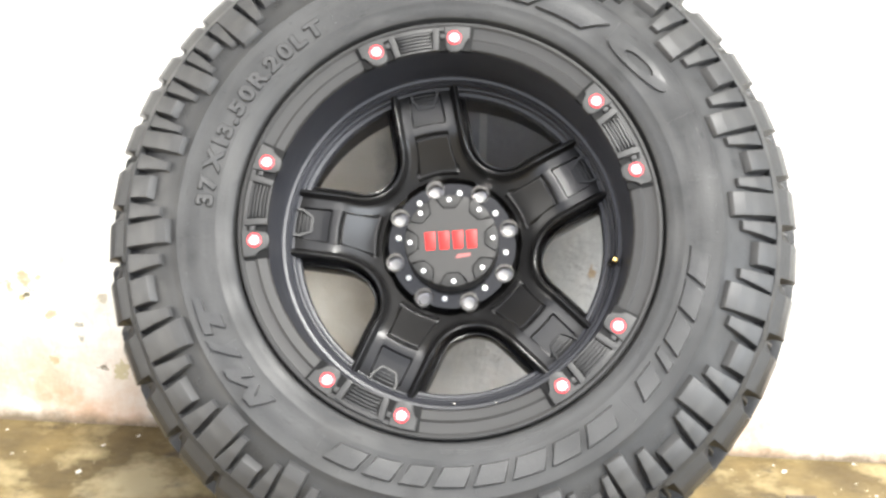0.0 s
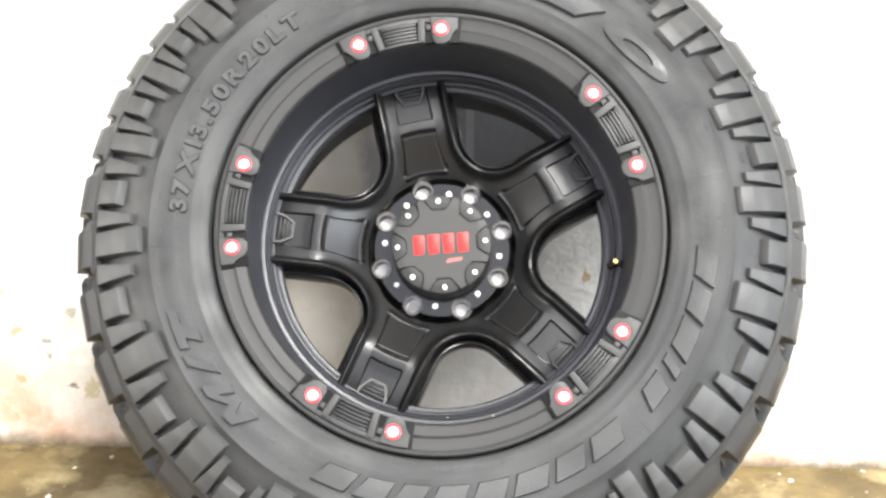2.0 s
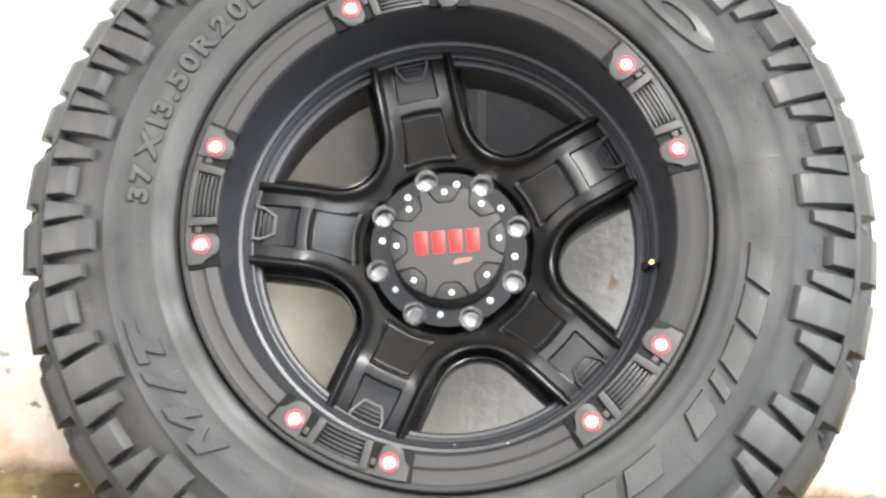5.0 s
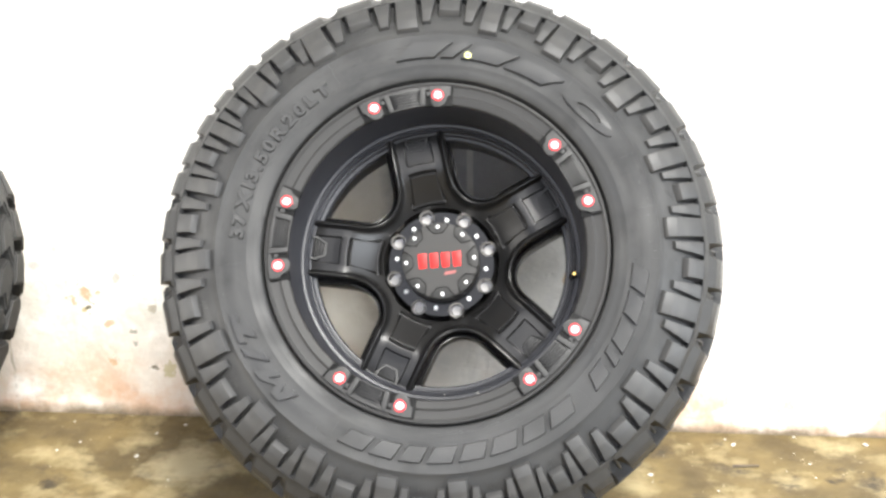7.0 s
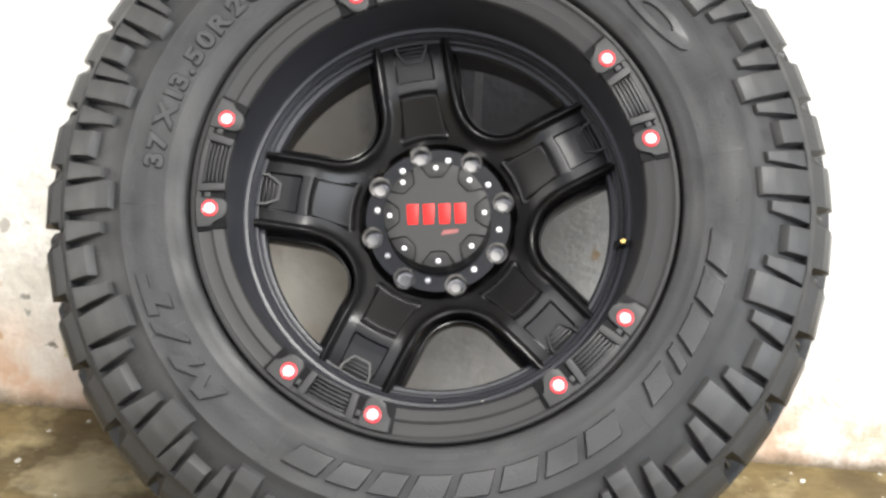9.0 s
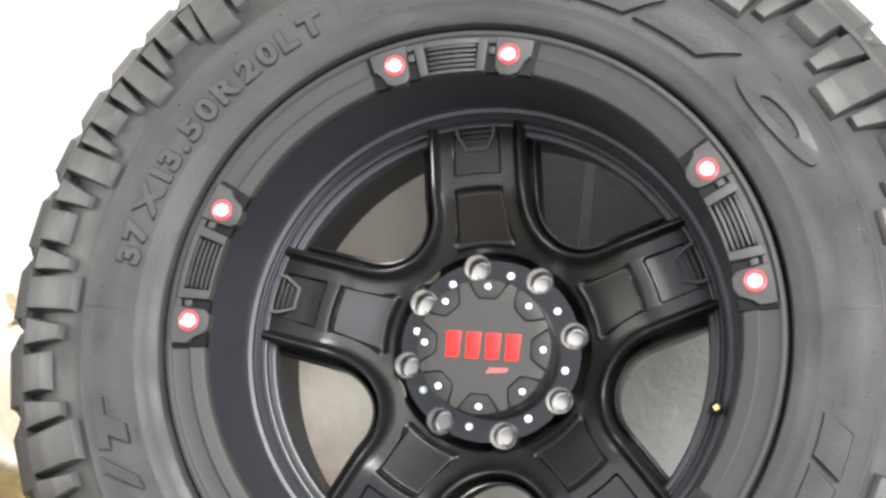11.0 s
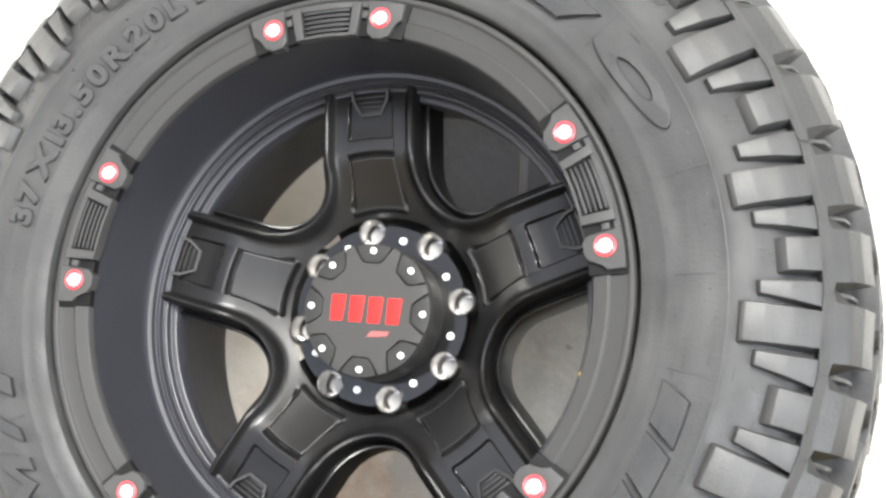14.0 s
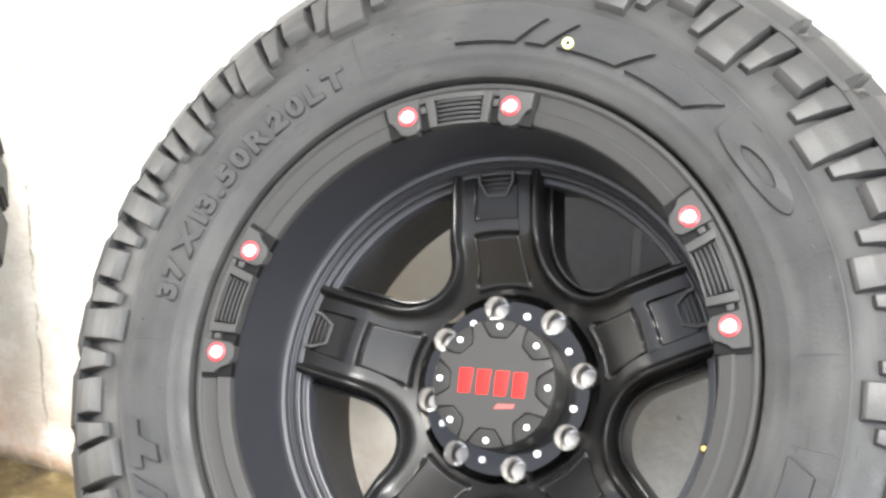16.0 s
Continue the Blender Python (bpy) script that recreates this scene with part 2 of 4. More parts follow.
    col = blend(crack, col, (0.3, 0.27, 0.22))

    def patch(x, z, size):
        dx, dz = math_node("ADD", sep.outputs["X"], -x), math_node("ADD", sep.outputs["Z"], -z)
        d = math_node("SQRT", math_node("ADD", math_node("MULTIPLY", dx, dx), math_node("MULTIPLY", dz, dz)), 0.0)
        d = math_node("ADD", d, math_node("MULTIPLY", noisy(0.75 / size, 7, 0.25, 0.75), 2.2 * size))
        q = n.new("ShaderNodeMapRange")
        q.inputs["From Min"].default_value, q.inputs["From Max"].default_value = 1.75 * size, 1.60 * size
        l.new(d, q.inputs["Value"])
        return q.outputs["Result"]

    for x, z, size, tone in ((-0.785, 0.276, 0.034, (0.40, 0.28, 0.18)), (-0.805, 0.298, 0.017, (0.50, 0.37, 0.22)), (-0.782, 0.236, 0.016, (0.36, 0.29, 0.16)), (-0.772, 0.243, 0.0095, (0.10, 0.09, 0.055)),
                             (-0.732, 0.205, 0.014, (0.42, 0.28, 0.19)), (-0.733, 0.122, 0.016, (0.38, 0.26, 0.16)), (-0.686, 0.188, 0.012, (0.24, 0.23, 0.20)), (-0.684, 0.163, 0.010, (0.26, 0.25, 0.22)),
                             (-0.676, 0.310, 0.013, (0.38, 0.36, 0.33)), (-0.710, 0.307, 0.013, (0.38, 0.36, 0.32)), (-0.647, 0.111, 0.010, (0.14, 0.12, 0.09)), (-0.606, 0.112, 0.022, (0.38, 0.33, 0.21)),
                             (-0.640, 0.240, 0.012, (0.33, 0.30, 0.24)), (-0.838, 0.366, 0.014, (0.42, 0.40, 0.37)), (-0.880, 0.330, 0.012, (0.42, 0.40, 0.37)),
                             (0.567, 0.203, 0.013, (0.36, 0.35, 0.32)), (0.590, 0.148, 0.008, (0.38, 0.35, 0.30)), (0.577, 0.246, 0.008, (0.44, 0.42, 0.38)), (0.808, 0.084, 0.014, (0.42, 0.39, 0.33)),
                             (0.205, 0.325, 0.015, (0.42, 0.31, 0.2)), (0.086, 0.322, 0.008, (0.35, 0.32, 0.28))):
        col = blend(patch(x, z, size), col, tone)
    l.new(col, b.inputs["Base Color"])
    relief = n.new("ShaderNodeBump")
    relief.inputs["Strength"].default_value, relief.inputs["Distance"].default_value = 0.6, 0.006
    l.new(noisy(30, 8, 0.2, 0.8), relief.inputs["Height"])
    l.new(relief.outputs["Normal"], b.inputs["Normal"])
    return m


def floor_surface():
    """Old brown-grey concrete, damp and patchy, with pale scuffs."""
    m = bpy.data.materials.new("stained_concrete")
    m.use_nodes = True
    n, l = m.node_tree.nodes, m.node_tree.links
    b = n["Principled BSDF"]
    co = n.new("ShaderNodeTexCoord")

    def noisy(scale, detail, low, high):
        tex, rng = n.new("ShaderNodeTexNoise"), n.new("ShaderNodeMapRange")
        tex.inputs["Scale"].default_value, tex.inputs["Detail"].default_value = scale, detail
        tex.inputs["Roughness"].default_value = 0.62
        l.new(co.outputs["Object"], tex.inputs["Vector"])
        rng.inputs["From Min"].default_value, rng.inputs["From Max"].default_value = low, high
        l.new(tex.outputs["Fac"], rng.inputs["Value"])
        return rng.outputs["Result"]

    def blend(fac, under, over):
        q = n.new("ShaderNodeMix")
        q.data_type = "RGBA"
        l.new(fac, q.inputs[0])
        for k, v in ((6, under), (7, over)):
            if isinstance(v, tuple):
                q.inputs[k].default_value = (*v, 1)
            else:
                l.new(v, q.inputs[k])
        return q.outputs[2]

    col = blend(noisy(6, 7, 0.38, 0.62), (0.070, 0.049, 0.018), (0.150, 0.108, 0.042))
    col = blend(noisy(6.5, 8, 0.50, 0.66), col, (0.29, 0.235, 0.125))
    col = blend(noisy(9, 5, 0.56, 0.66), col, (0.040, 0.029, 0.015))
    col = blend(noisy(75, 3, 0.69, 0.73), col, (0.42, 0.37, 0.27))
    # a pale worn stain beside the wheel
    shift, away, ragged, stain = n.new("ShaderNodeVectorMath"), n.new("ShaderNodeVectorMath"), n.new("ShaderNodeMath"), n.new("ShaderNodeMapRange")
    shift.operation, away.operation, ragged.operation = "SUBTRACT", "LENGTH", "MULTIPLY_ADD"
    shift.inputs[1].default_value = (-0.53, 0.245, 0.0)
    l.new(co.outputs["Object"], shift.inputs[0])
    l.new(shift.outputs["Vector"], away.inputs[0])
    l.new(noisy(14, 8, 0.25, 0.75), ragged.inputs[0])
    ragged.inputs[1].default_value = 0.12
    l.new(away.outputs["Value"], ragged.inputs[2])
    stain.inputs["From Min"].default_value, stain.inputs["From Max"].default_value = 0.16, 0.09
    l.new(ragged.outputs[0], stain.inputs["Value"])
    col = blend(stain.outputs["Result"], col, (0.33, 0.275, 0.165))
    l.new(col, b.inputs["Base Color"])
    l.new(noisy(8, 5, -0.2, 0.75), b.inputs["Roughness"])
    relief = n.new("ShaderNodeBump")
    relief.inputs["Strength"].default_value, relief.inputs["Distance"].default_value = 0.3, 0.004
    l.new(noisy(45, 8, 0.2, 0.8), relief.inputs["Height"])
    l.new(relief.outputs["Normal"], b.inputs["Normal"])
    return m


# ---- mesh helpers; wheel space: x right, y into the wheel, z up; angles clockwise from the top, in degrees ----
def spot(r, a, y):
    return Vector((r * math.sin(radians(a)), y, r * math.cos(radians(a))))


def link(bm, name, material, parent=None, label="", smooth=True, matrix=None):
    bmesh.ops.recalc_face_normals(bm, faces=bm.faces[:])
    me = bpy.data.meshes.new(name)
    bm.to_mesh(me)
    bm.free()
    me.materials.append(material)
    if smooth:
        for p in me.polygons:
            p.use_smooth = True
        me.set_sharp_from_angle(angle=radians(32))
    ob = new(name, me)
    if parent:
        ob.parent = parent
    if matrix is not None:
        ob.matrix_basis = matrix
    return tagged(ob, label)


def part(name, bm, material, parent, label="", smooth=True, matrix=None):
    """Links a bmesh as one mesh object under a thing or a part."""
    return link(bm, name, material, parent, label, smooth, matrix)


def again(ob, parent, matrix):
    """Another piece on the same mesh."""
    twin = new(ob.name.split(".")[0], ob.data)
    twin.parent, twin.matrix_basis = parent, matrix
    if ob.get("label"):
        twin["label"] = ob["label"]
    return twin


def turned(a):
    """The turn about the axle, clockwise."""
    return Matrix.Rotation(radians(a), 4, "Y")


def lathe(profile, segs=96, start=0.0, end=360.0, bm=None):
    """A profile of (radius, depth) swept about the axle."""
    bm = bm or bmesh.new()
    full = end - start >= 360
    steps = segs if full else segs + 1
    rings = [[bm.verts.new(spot(r, start + (end - start) * k / segs, y)) for r, y in profile] for k in range(steps)]
    for k in range(segs):
        one, two = rings[k], rings[(k + 1) % steps]
        for i in range(len(profile) - 1):
            bm.faces.new((one[i], one[i + 1], two[i + 1], two[i]))
    return bm


def prism(outline, y0, y1, bm=None, bevel=0.0):
    """A plate: an outline of (x, z) from depth y0 (front) to y1."""
    bm = bm or bmesh.new()
    front = [bm.verts.new((x, y0, z)) for x, z in outline]
    back = [bm.verts.new((x, y1, z)) for x, z in outline]
    made = [bm.faces.new(front), bm.faces.new(back[::-1])]
    for k in range(len(outline)):
        j = (k + 1) % len(outline)
        made.append(bm.faces.new((front[k], back[k], back[j], front[j])))
    if bevel:
        bmesh.ops.bevel(bm, geom=list(made[0].edges), offset=bevel, segments=2, affect="EDGES", profile=0.6)
    return bm


def polar(pairs):
    return [(r * math.sin(radians(a)), r * math.cos(radians(a))) for r, a in pairs]


def sector(r0, r1, a0, a1, n=6):
    """The outline of a ring's sector."""
    outer = [(r1, a0 + (a1 - a0) * k / n) for k in range(n + 1)]
    inner = [(r0, a1 + (a0 - a1) * k / n) for k in range(n + 1)]
    return polar(outer + inner)


def lug(section, halves, skew=0.0, bevel=0.0016):
    """A rubber block: a closed section of (radius, depth), each corner with its half width in degrees."""
    bm = bmesh.new()
    sides = []
    for s in (-1, 1):
        sides.append([bm.verts.new(spot(r, s * h + skew * (r - 0.42) * 100, y)) for (r, y), h in zip(section, halves)])
    bm.faces.new(sides[0])
    bm.faces.new(sides[1][::-1])
    n = len(section)
    for k in range(n):
        j = (k + 1) % n
        bm.faces.new((sides[0][k], sides[1][k], sides[1][j], sides[0][j]))
    bmesh.ops.recalc_face_normals(bm, faces=bm.faces[:])
    if bevel:
        bmesh.ops.bevel(bm, geom=bm.edges[:], offset=bevel, segments=2, affect="EDGES", profile=0.6, clamp_overlap=True)
    return bm


def smooth_step(a, b, v):
    t = min(1.0, max(0.0, (v - a) / (b - a)))
    return t * t * (3 - 2 * t)


# ---- ground and wall ----
bm = bmesh.new()
bmesh.ops.create_grid(bm, x_segments=60, y_segments=60, size=300)
for v in bm.verts:
    v.co.z = 0.0
floor = link(bm, "floor", floor_surface(), label="old brown stained concrete floor, damp and scuffed")
tagged(floor, category="floor", kind="structure")
bm = bmesh.new()
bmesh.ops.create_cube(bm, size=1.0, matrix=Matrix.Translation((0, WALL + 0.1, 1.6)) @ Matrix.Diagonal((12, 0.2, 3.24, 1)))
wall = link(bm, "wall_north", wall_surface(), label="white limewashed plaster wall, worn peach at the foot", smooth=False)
tagged(wall, category="wall", kind="structure")


def slab(name, size, place, material, label, category):
    bm = bmesh.new()
    bmesh.ops.create_cube(bm, size=1.0, matrix=Matrix.Translation(place) @ Matrix.Diagonal((*size, 1)))
    return tagged(link(bm, name, material, label=label, smooth=False), category=category, kind="structure")


PLASTER = shader("grey_plaster", (0.30, 0.29, 0.27), 0.85, spread=0.15, grain=20, bump=0.2, bump_scale=60, blotch=2)
# right wall of the bay, unseen, added round the lamp's opening
slab("wall_east", (0.15, 2.2, 3.0), (3.475, -4.1, 1.5), PLASTER, "plain grey side wall, unseen, added round a lamp", "wall")
slab("wall_east_end", (0.15, 1.26, 3.0), (3.475, -0.17, 1.5), PLASTER, "plain grey side wall, unseen, added round a lamp", "wall")
slab("wall_east_lintel", (0.15, 2.2, 0.7), (3.475, -1.9, 2.65), PLASTER, "plain grey lintel, unseen, added above a lamp", "wall")
# unseen left wall, likewise added, with a gap for its lamp
slab("wall_west", (0.15, 2.2, 3.0), (-3.475, -3.3, 1.5), PLASTER, "plain grey side wall, unseen, added round a lamp", "wall")
slab("wall_west_end", (0.15, 0.46, 3.0), (-3.475, 0.23, 1.5), PLASTER, "plain grey side wall, unseen, added round a lamp", "wall")
slab("wall_west_lintel", (0.15, 2.2, 0.7), (-3.475, -1.1, 2.65), PLASTER, "plain grey lintel, unseen, added above a lamp", "wall")
# unseen slab, added to hold back light and reflections from above
slab("ceiling", (5.0, 1.3, 0.15), (0.0, WALL + 0.2 - 0.65, 2.775), PLASTER, "plain grey ceiling slab, unseen, added to block light from above", "ceiling")


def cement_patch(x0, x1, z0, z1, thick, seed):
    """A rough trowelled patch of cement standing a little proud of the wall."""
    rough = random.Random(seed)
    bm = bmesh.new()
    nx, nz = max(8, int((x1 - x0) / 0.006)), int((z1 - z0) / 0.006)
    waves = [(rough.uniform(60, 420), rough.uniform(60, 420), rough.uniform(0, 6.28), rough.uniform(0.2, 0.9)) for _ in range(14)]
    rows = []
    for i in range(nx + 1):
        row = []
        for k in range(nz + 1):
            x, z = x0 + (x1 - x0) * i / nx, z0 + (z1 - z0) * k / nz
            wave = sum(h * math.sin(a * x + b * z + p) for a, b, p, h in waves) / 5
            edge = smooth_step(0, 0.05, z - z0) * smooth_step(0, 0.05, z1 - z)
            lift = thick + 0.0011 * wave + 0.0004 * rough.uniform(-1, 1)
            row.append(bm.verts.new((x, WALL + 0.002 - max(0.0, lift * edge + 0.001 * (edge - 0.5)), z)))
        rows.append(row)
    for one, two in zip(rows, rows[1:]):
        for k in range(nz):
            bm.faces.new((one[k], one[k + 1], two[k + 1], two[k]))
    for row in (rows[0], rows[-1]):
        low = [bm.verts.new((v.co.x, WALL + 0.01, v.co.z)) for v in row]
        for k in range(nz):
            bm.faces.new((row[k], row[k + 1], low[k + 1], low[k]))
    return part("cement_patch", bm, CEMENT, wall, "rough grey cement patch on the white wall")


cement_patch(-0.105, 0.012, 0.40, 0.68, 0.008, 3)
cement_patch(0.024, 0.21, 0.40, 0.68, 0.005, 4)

# ---- the wheel ----
wheel = new("truck_wheel")
wheel.matrix_basis = pose(0, 0, HUB, 0, 0, YAW) @ pose(0, 0, 0, -LEAN, 0, 0) @ pose(0, 0, 0, 0, SPIN, 0)
tagged(wheel, "new off-road truck wheel with black five-spoke rim, leaning against the wall", "wheel")

# tyre body
side = [(0.262, 0.024), (0.2880, 0.020), (0.2886, 0.006), (0.2896, -0.0030), (0.2912, -0.0085), (0.2945, -0.0110), (0.303, -0.0126), (0.3105, -0.0138), (0.3125, -0.0147), (0.3145, -0.0150),
        (0.3165, -0.0148), (0.332, -0.0176), (0.348, -0.0186), (0.3635, -0.0172), (0.3647, -0.0176), (0.3660, -0.0172), (0.3672, -0.0156), (0.378, -0.0112),
        (0.392, -0.0052), (0.402, 0.0010), (0.41, 0.0085), (0.424, 0.0175), (0.4340, 0.0215), (0.4375, 0.0125), (0.4395, 0.0108), (0.4415, 0.0138), (0.4445, 0.0215), (0.4420, 0.031), (0.4420, 0.094), (0.4600, 0.098), (0.4600, 0.106), (0.4540, 0.110), (0.4540, 0.15)]
back = [(r, WIDE - y) for r, y in side[::-1]]
tyre = part("tyre", lathe(side + back, 240), RUBBER, wheel, "black rubber mud-terrain tyre with deep lugs")

# shoulder lugs, at the uneven pitch of the mould
PITCH = [20.4, 17.4, 19.4, 18.6, 16.7, 18.6, 20.7, 20.2, 14.1, 15.8, 16.9, 18.4, 16.3, 20.3, 21.1, 18.2, 13.9, 13.3, 17.1, 22.6]
long_section = [(0.3715, -0.0115), (0.3790, -0.0205), (0.395, -0.0168), (0.418, -0.0052), (0.4390, 0.0082), (0.4400, 0.030), (0.41, 0.020), (0.385, 0.000)]
long_half = [0.148, 0.132, 0.126, 0.116, 0.108, 0.135, 0.150, 0.160]
short_section = [(0.400, 0.0035), (0.4125, -0.0064), (0.425, -0.0006), (0.4390, 0.0082), (0.4400, 0.030), (0.41, 0.020)]
short_half = [0.130, 0.116, 0.113, 0.113, 0.135, 0.142]
thin_section = [(0.3855, -0.006), (0.3905, -0.0145), (0.415, -0.0045), (0.431, 0.0050), (0.4390, 0.0100), (0.4400, 0.030), (0.41, 0.020)]
thin_half = [0.058, 0.046, 0.062, 0.076, 0.082, 0.100, 0.088]
edge_section = [(0.4380, 0.0112), (0.4396, 0.0085), (0.4465, 0.0188), (0.4482, 0.0210), (0.4620, 0.0330), (0.4710, 0.0460), (0.4785, 0.070), (0.440, 0.082), (0.4380, 0.035)]
edge_half = [0.2495, 0.2495, 0.2490, 0.172, 0.167, 0.163, 0.159, 0.170, 0.2495]
tie_section = [(0.4440, 0.020), (0.4515, 0.0290), (0.4600, 0.044), (0.4640, 0.070), (0.440, 0.076)]
tie_half = [0.016, 0.013, 0.011, 0.011, 0.016]
angle = -9.2
mids, marks = [], []
for step in PITCH:
    def sized(halves):
        return [h * step for h in halves]

    part("sidewall_lug", lug(long_section, sized(long_half)), TREAD, tyre, matrix=turned(angle))
    part("shoulder_lug", lug(short_section, sized(short_half)), TREAD, tyre, matrix=turned(angle + step / 2))
    for side_of in (0, 0.5):
        part("tread_edge", lug(edge_section, sized(edge_half), 0.0, 0.0008), TREAD, tyre, matrix=turned(angle + side_of * step))
        part("tie_bar", lug(tie_section, sized(tie_half), 0.0, 0.0006), TREAD, tyre, matrix=turned(angle + (side_of + 0.25) * step))
    for side_of in (0.245, 0.755):
        part("groove_rib", lug(thin_section, sized(thin_half), 0.10, 0.001), TREAD, tyre, matrix=turned(angle + side_of * step))
    mids += [(angle, step), (angle + step / 2, step)]
    marks.append(angle + step / 2)
    angle += step

# tread blocks across the crown
def crown_block(y0, y1, half, lean):
    bm = bmesh.new()
    corners = [(y0, -half - lean), (y0, half - lean), ((y0 + y1) / 2, half + 0.5), (y1, half + lean), (y1, -half + lean), ((y0 + y1) / 2, -half + 0.5)]
    top = [bm.verts.new(spot(0.4815, a, y)) for y, a in corners]
    low = [bm.verts.new(spot(0.4430, a * 1.12, y)) for y, a in corners]
    bm.faces.new(top)
    bm.faces.new(low[::-1])
    for k in range(6):
        bm.faces.new((top[k], low[k], low[(k + 1) % 6], top[(k + 1) % 6]))
    bmesh.ops.recalc_face_normals(bm, faces=bm.faces[:])
    bmesh.ops.bevel(bm, geom=bm.edges[:], offset=0.0012, segments=1, affect="EDGES")
    return bm


kinds = [(0.098, 0.132, 2.9, 0.8, 4.6), (0.136, 0.172, 2.8, 0.8, 1.4), (0.180, 0.214, 2.7, 0.6, 2.4), (0.222, 0.250, 3.1, 0.6, 7.0)]
for y0, y1, half, lean, shift in kinds:
    first = None
    for a, step in mids:
        if first is None:
            first = part("tread_block", crown_block(y0, y1, half, lean), TREAD, tyre, matrix=turned(a + shift))
        else:
            again(first, tyre, turned(a + shift))


# raised writing on the sidewall
def side_depth(r):
    for (r0, y0), (r1, y1) in zip(side, side[1:]):
        if r0 <= r <= r1:
            return y0 + (y1 - y0) * (r - r0) / (r1 - r0)
    return 0.0


def written(text, height, parent, name, middle, a0, a1, bold=0.0, wide=1.0):
    """Raised letters round the tyre from a0 to a1, tops outward; the letters share the arc by their widths."""
    shapes = []
    for ch in text:
        cu = bpy.data.curves.new("letter", "FONT")
        cu.body, cu.size, cu.extrude, cu.offset = ch, height / 0.70, 0.0020, bold
        cu.align_x = "CENTER"
        cu.bevel_depth, cu.bevel_resolution = 0.0009, 0
        tmp = bpy.data.objects.new("letter", cu)
        scene.collection.objects.link(tmp)
        me = bpy.data.meshes.new_from_object(tmp.evaluated_get(bpy.context.evaluated_depsgraph_get()))
        bpy.data.objects.remove(tmp)
        for v in me.vertices:
            v.co.x *= wide
        xs = [v.co.x for v in me.vertices]
        shapes.append((me, min(xs), max(xs)))
    widths = [b - a for _, a, b in shapes]
    room = radians(a1 - a0) * middle
    air = (room - sum(widths)) / (len(text) - 1)
    at = 0.0
    for (me, lo, hi), w in zip(shapes, widths):
        mid = (lo + hi) / 2
        a = a0 + math.degrees((at + w / 2) / middle)
        for v in me.vertices:
            x, z, d = v.co.x - mid, v.co.y - height / 2, v.co.z
            r = middle + z
            p = spot(r, math.degrees(x / r), side_depth(r) - 0.0006 - d)
            v.co = p
        me.materials.append(PRINT)
        ob = new(name, me)
        ob.parent, ob.matrix_basis = parent, turned(a)
        at += w + air


written("37X13.50R20LT", 0.0200, tyre, "raised_letter", 0.3300, -88.6, -35.0, 0.0010, 1.25)


def raised_bar(r0, r1, a0, a1, slant, high=0.0058, n=5):
    """A raised plate on the sidewall, a slanted bar between two radii."""
    bm = bmesh.new()
    rows = []
    for i in range(4):
        r = r0 + (r1 - r0) * i / 3
        lean = slant * (i / 3 - 0.5)
        rows.append([(r, a0 + (a1 - a0) * k / n + lean) for k in range(n + 1)])
    top = [[bm.verts.new(spot(r, a, side_depth(r) - high)) for r, a in row] for row in rows]
    mid_r, flare = (r0 + r1) / 2, min(0.0016, high * 0.4)
    low = [[bm.verts.new(spot(r + flare * (1 if r > mid_r else -1), a + math.degrees(flare / r) * (1 if k > n / 2 else -1), side_depth(r) + 0.002)) for k, (r, a) in enumerate(row)] for row in rows]
    for i in range(3):
        for k in range(n):
            bm.faces.new((top[i][k], top[i][k + 1], top[i + 1][k + 1], top[i + 1][k]))
    rim = [(0, k) for k in range(n)] + [(i, n) for i in range(3)] + [(3, k) for k in range(n, 0, -1)] + [(i, 0) for i in range(3, 0, -1)]
    for (i, k), (j, m) in zip(rim, rim[1:] + rim[:1]):
        bm.faces.new((top[i][k], low[i][k], low[j][m], top[j][m]))
    return bm


def bars(spans, r0, r1, slant, high=0.0058):
    for a0, a1 in spans:
        part("raised_bar", raised_bar(r0, r1, a0, a1, slant, high), PRINT, tyre)


bars([(94, 100.5), (102, 108.5), (110, 117), (119, 121), (123.5, 129)], 0.322, 0.3475, 2.2)
bars([(137, 144.5), (146.5, 153), (155, 162), (164, 170.5), (172.5, 179), (181, 186.5), (188.5, 194.5), (196.5, 203.5)], 0.322, 0.3475, 2.2)
bars([(-11, 0), (2, 5.5), (8, 19), (21, 33)], 0.3245, 0.350, 5.0)
bars([(118 + 0.62 * k, 118.36 + 0.62 * k) for k in range(7)], 0.2985, 0.3035, 0.0, 0.0008)
bars([(152 + 0.85 * k + 0.9 * (k // 6), 152.5 + 0.85 * k + 0.9 * (k // 6)) for k in range(28)], 0.2985, 0.304, 0.0, 0.0008)

for a in marks:
    bars([(a - 1.05, a - 0.75), (a - 0.15, a + 0.15), (a + 0.75, a + 1.05)], 0.388, 0.401, 0.55, 0.0006)
    bars([(a - 0.7, a - 0.2), (a + 0.2, a + 0.7)], 0.3925, 0.3955, 0.2, 0.0006)
bars([(a, a + 0.16) for a in (-167, -122, -96, -32, 37, 62, 77, 91, 133, 207)], 0.3215, 0.3630, 0.0, 0.0006)


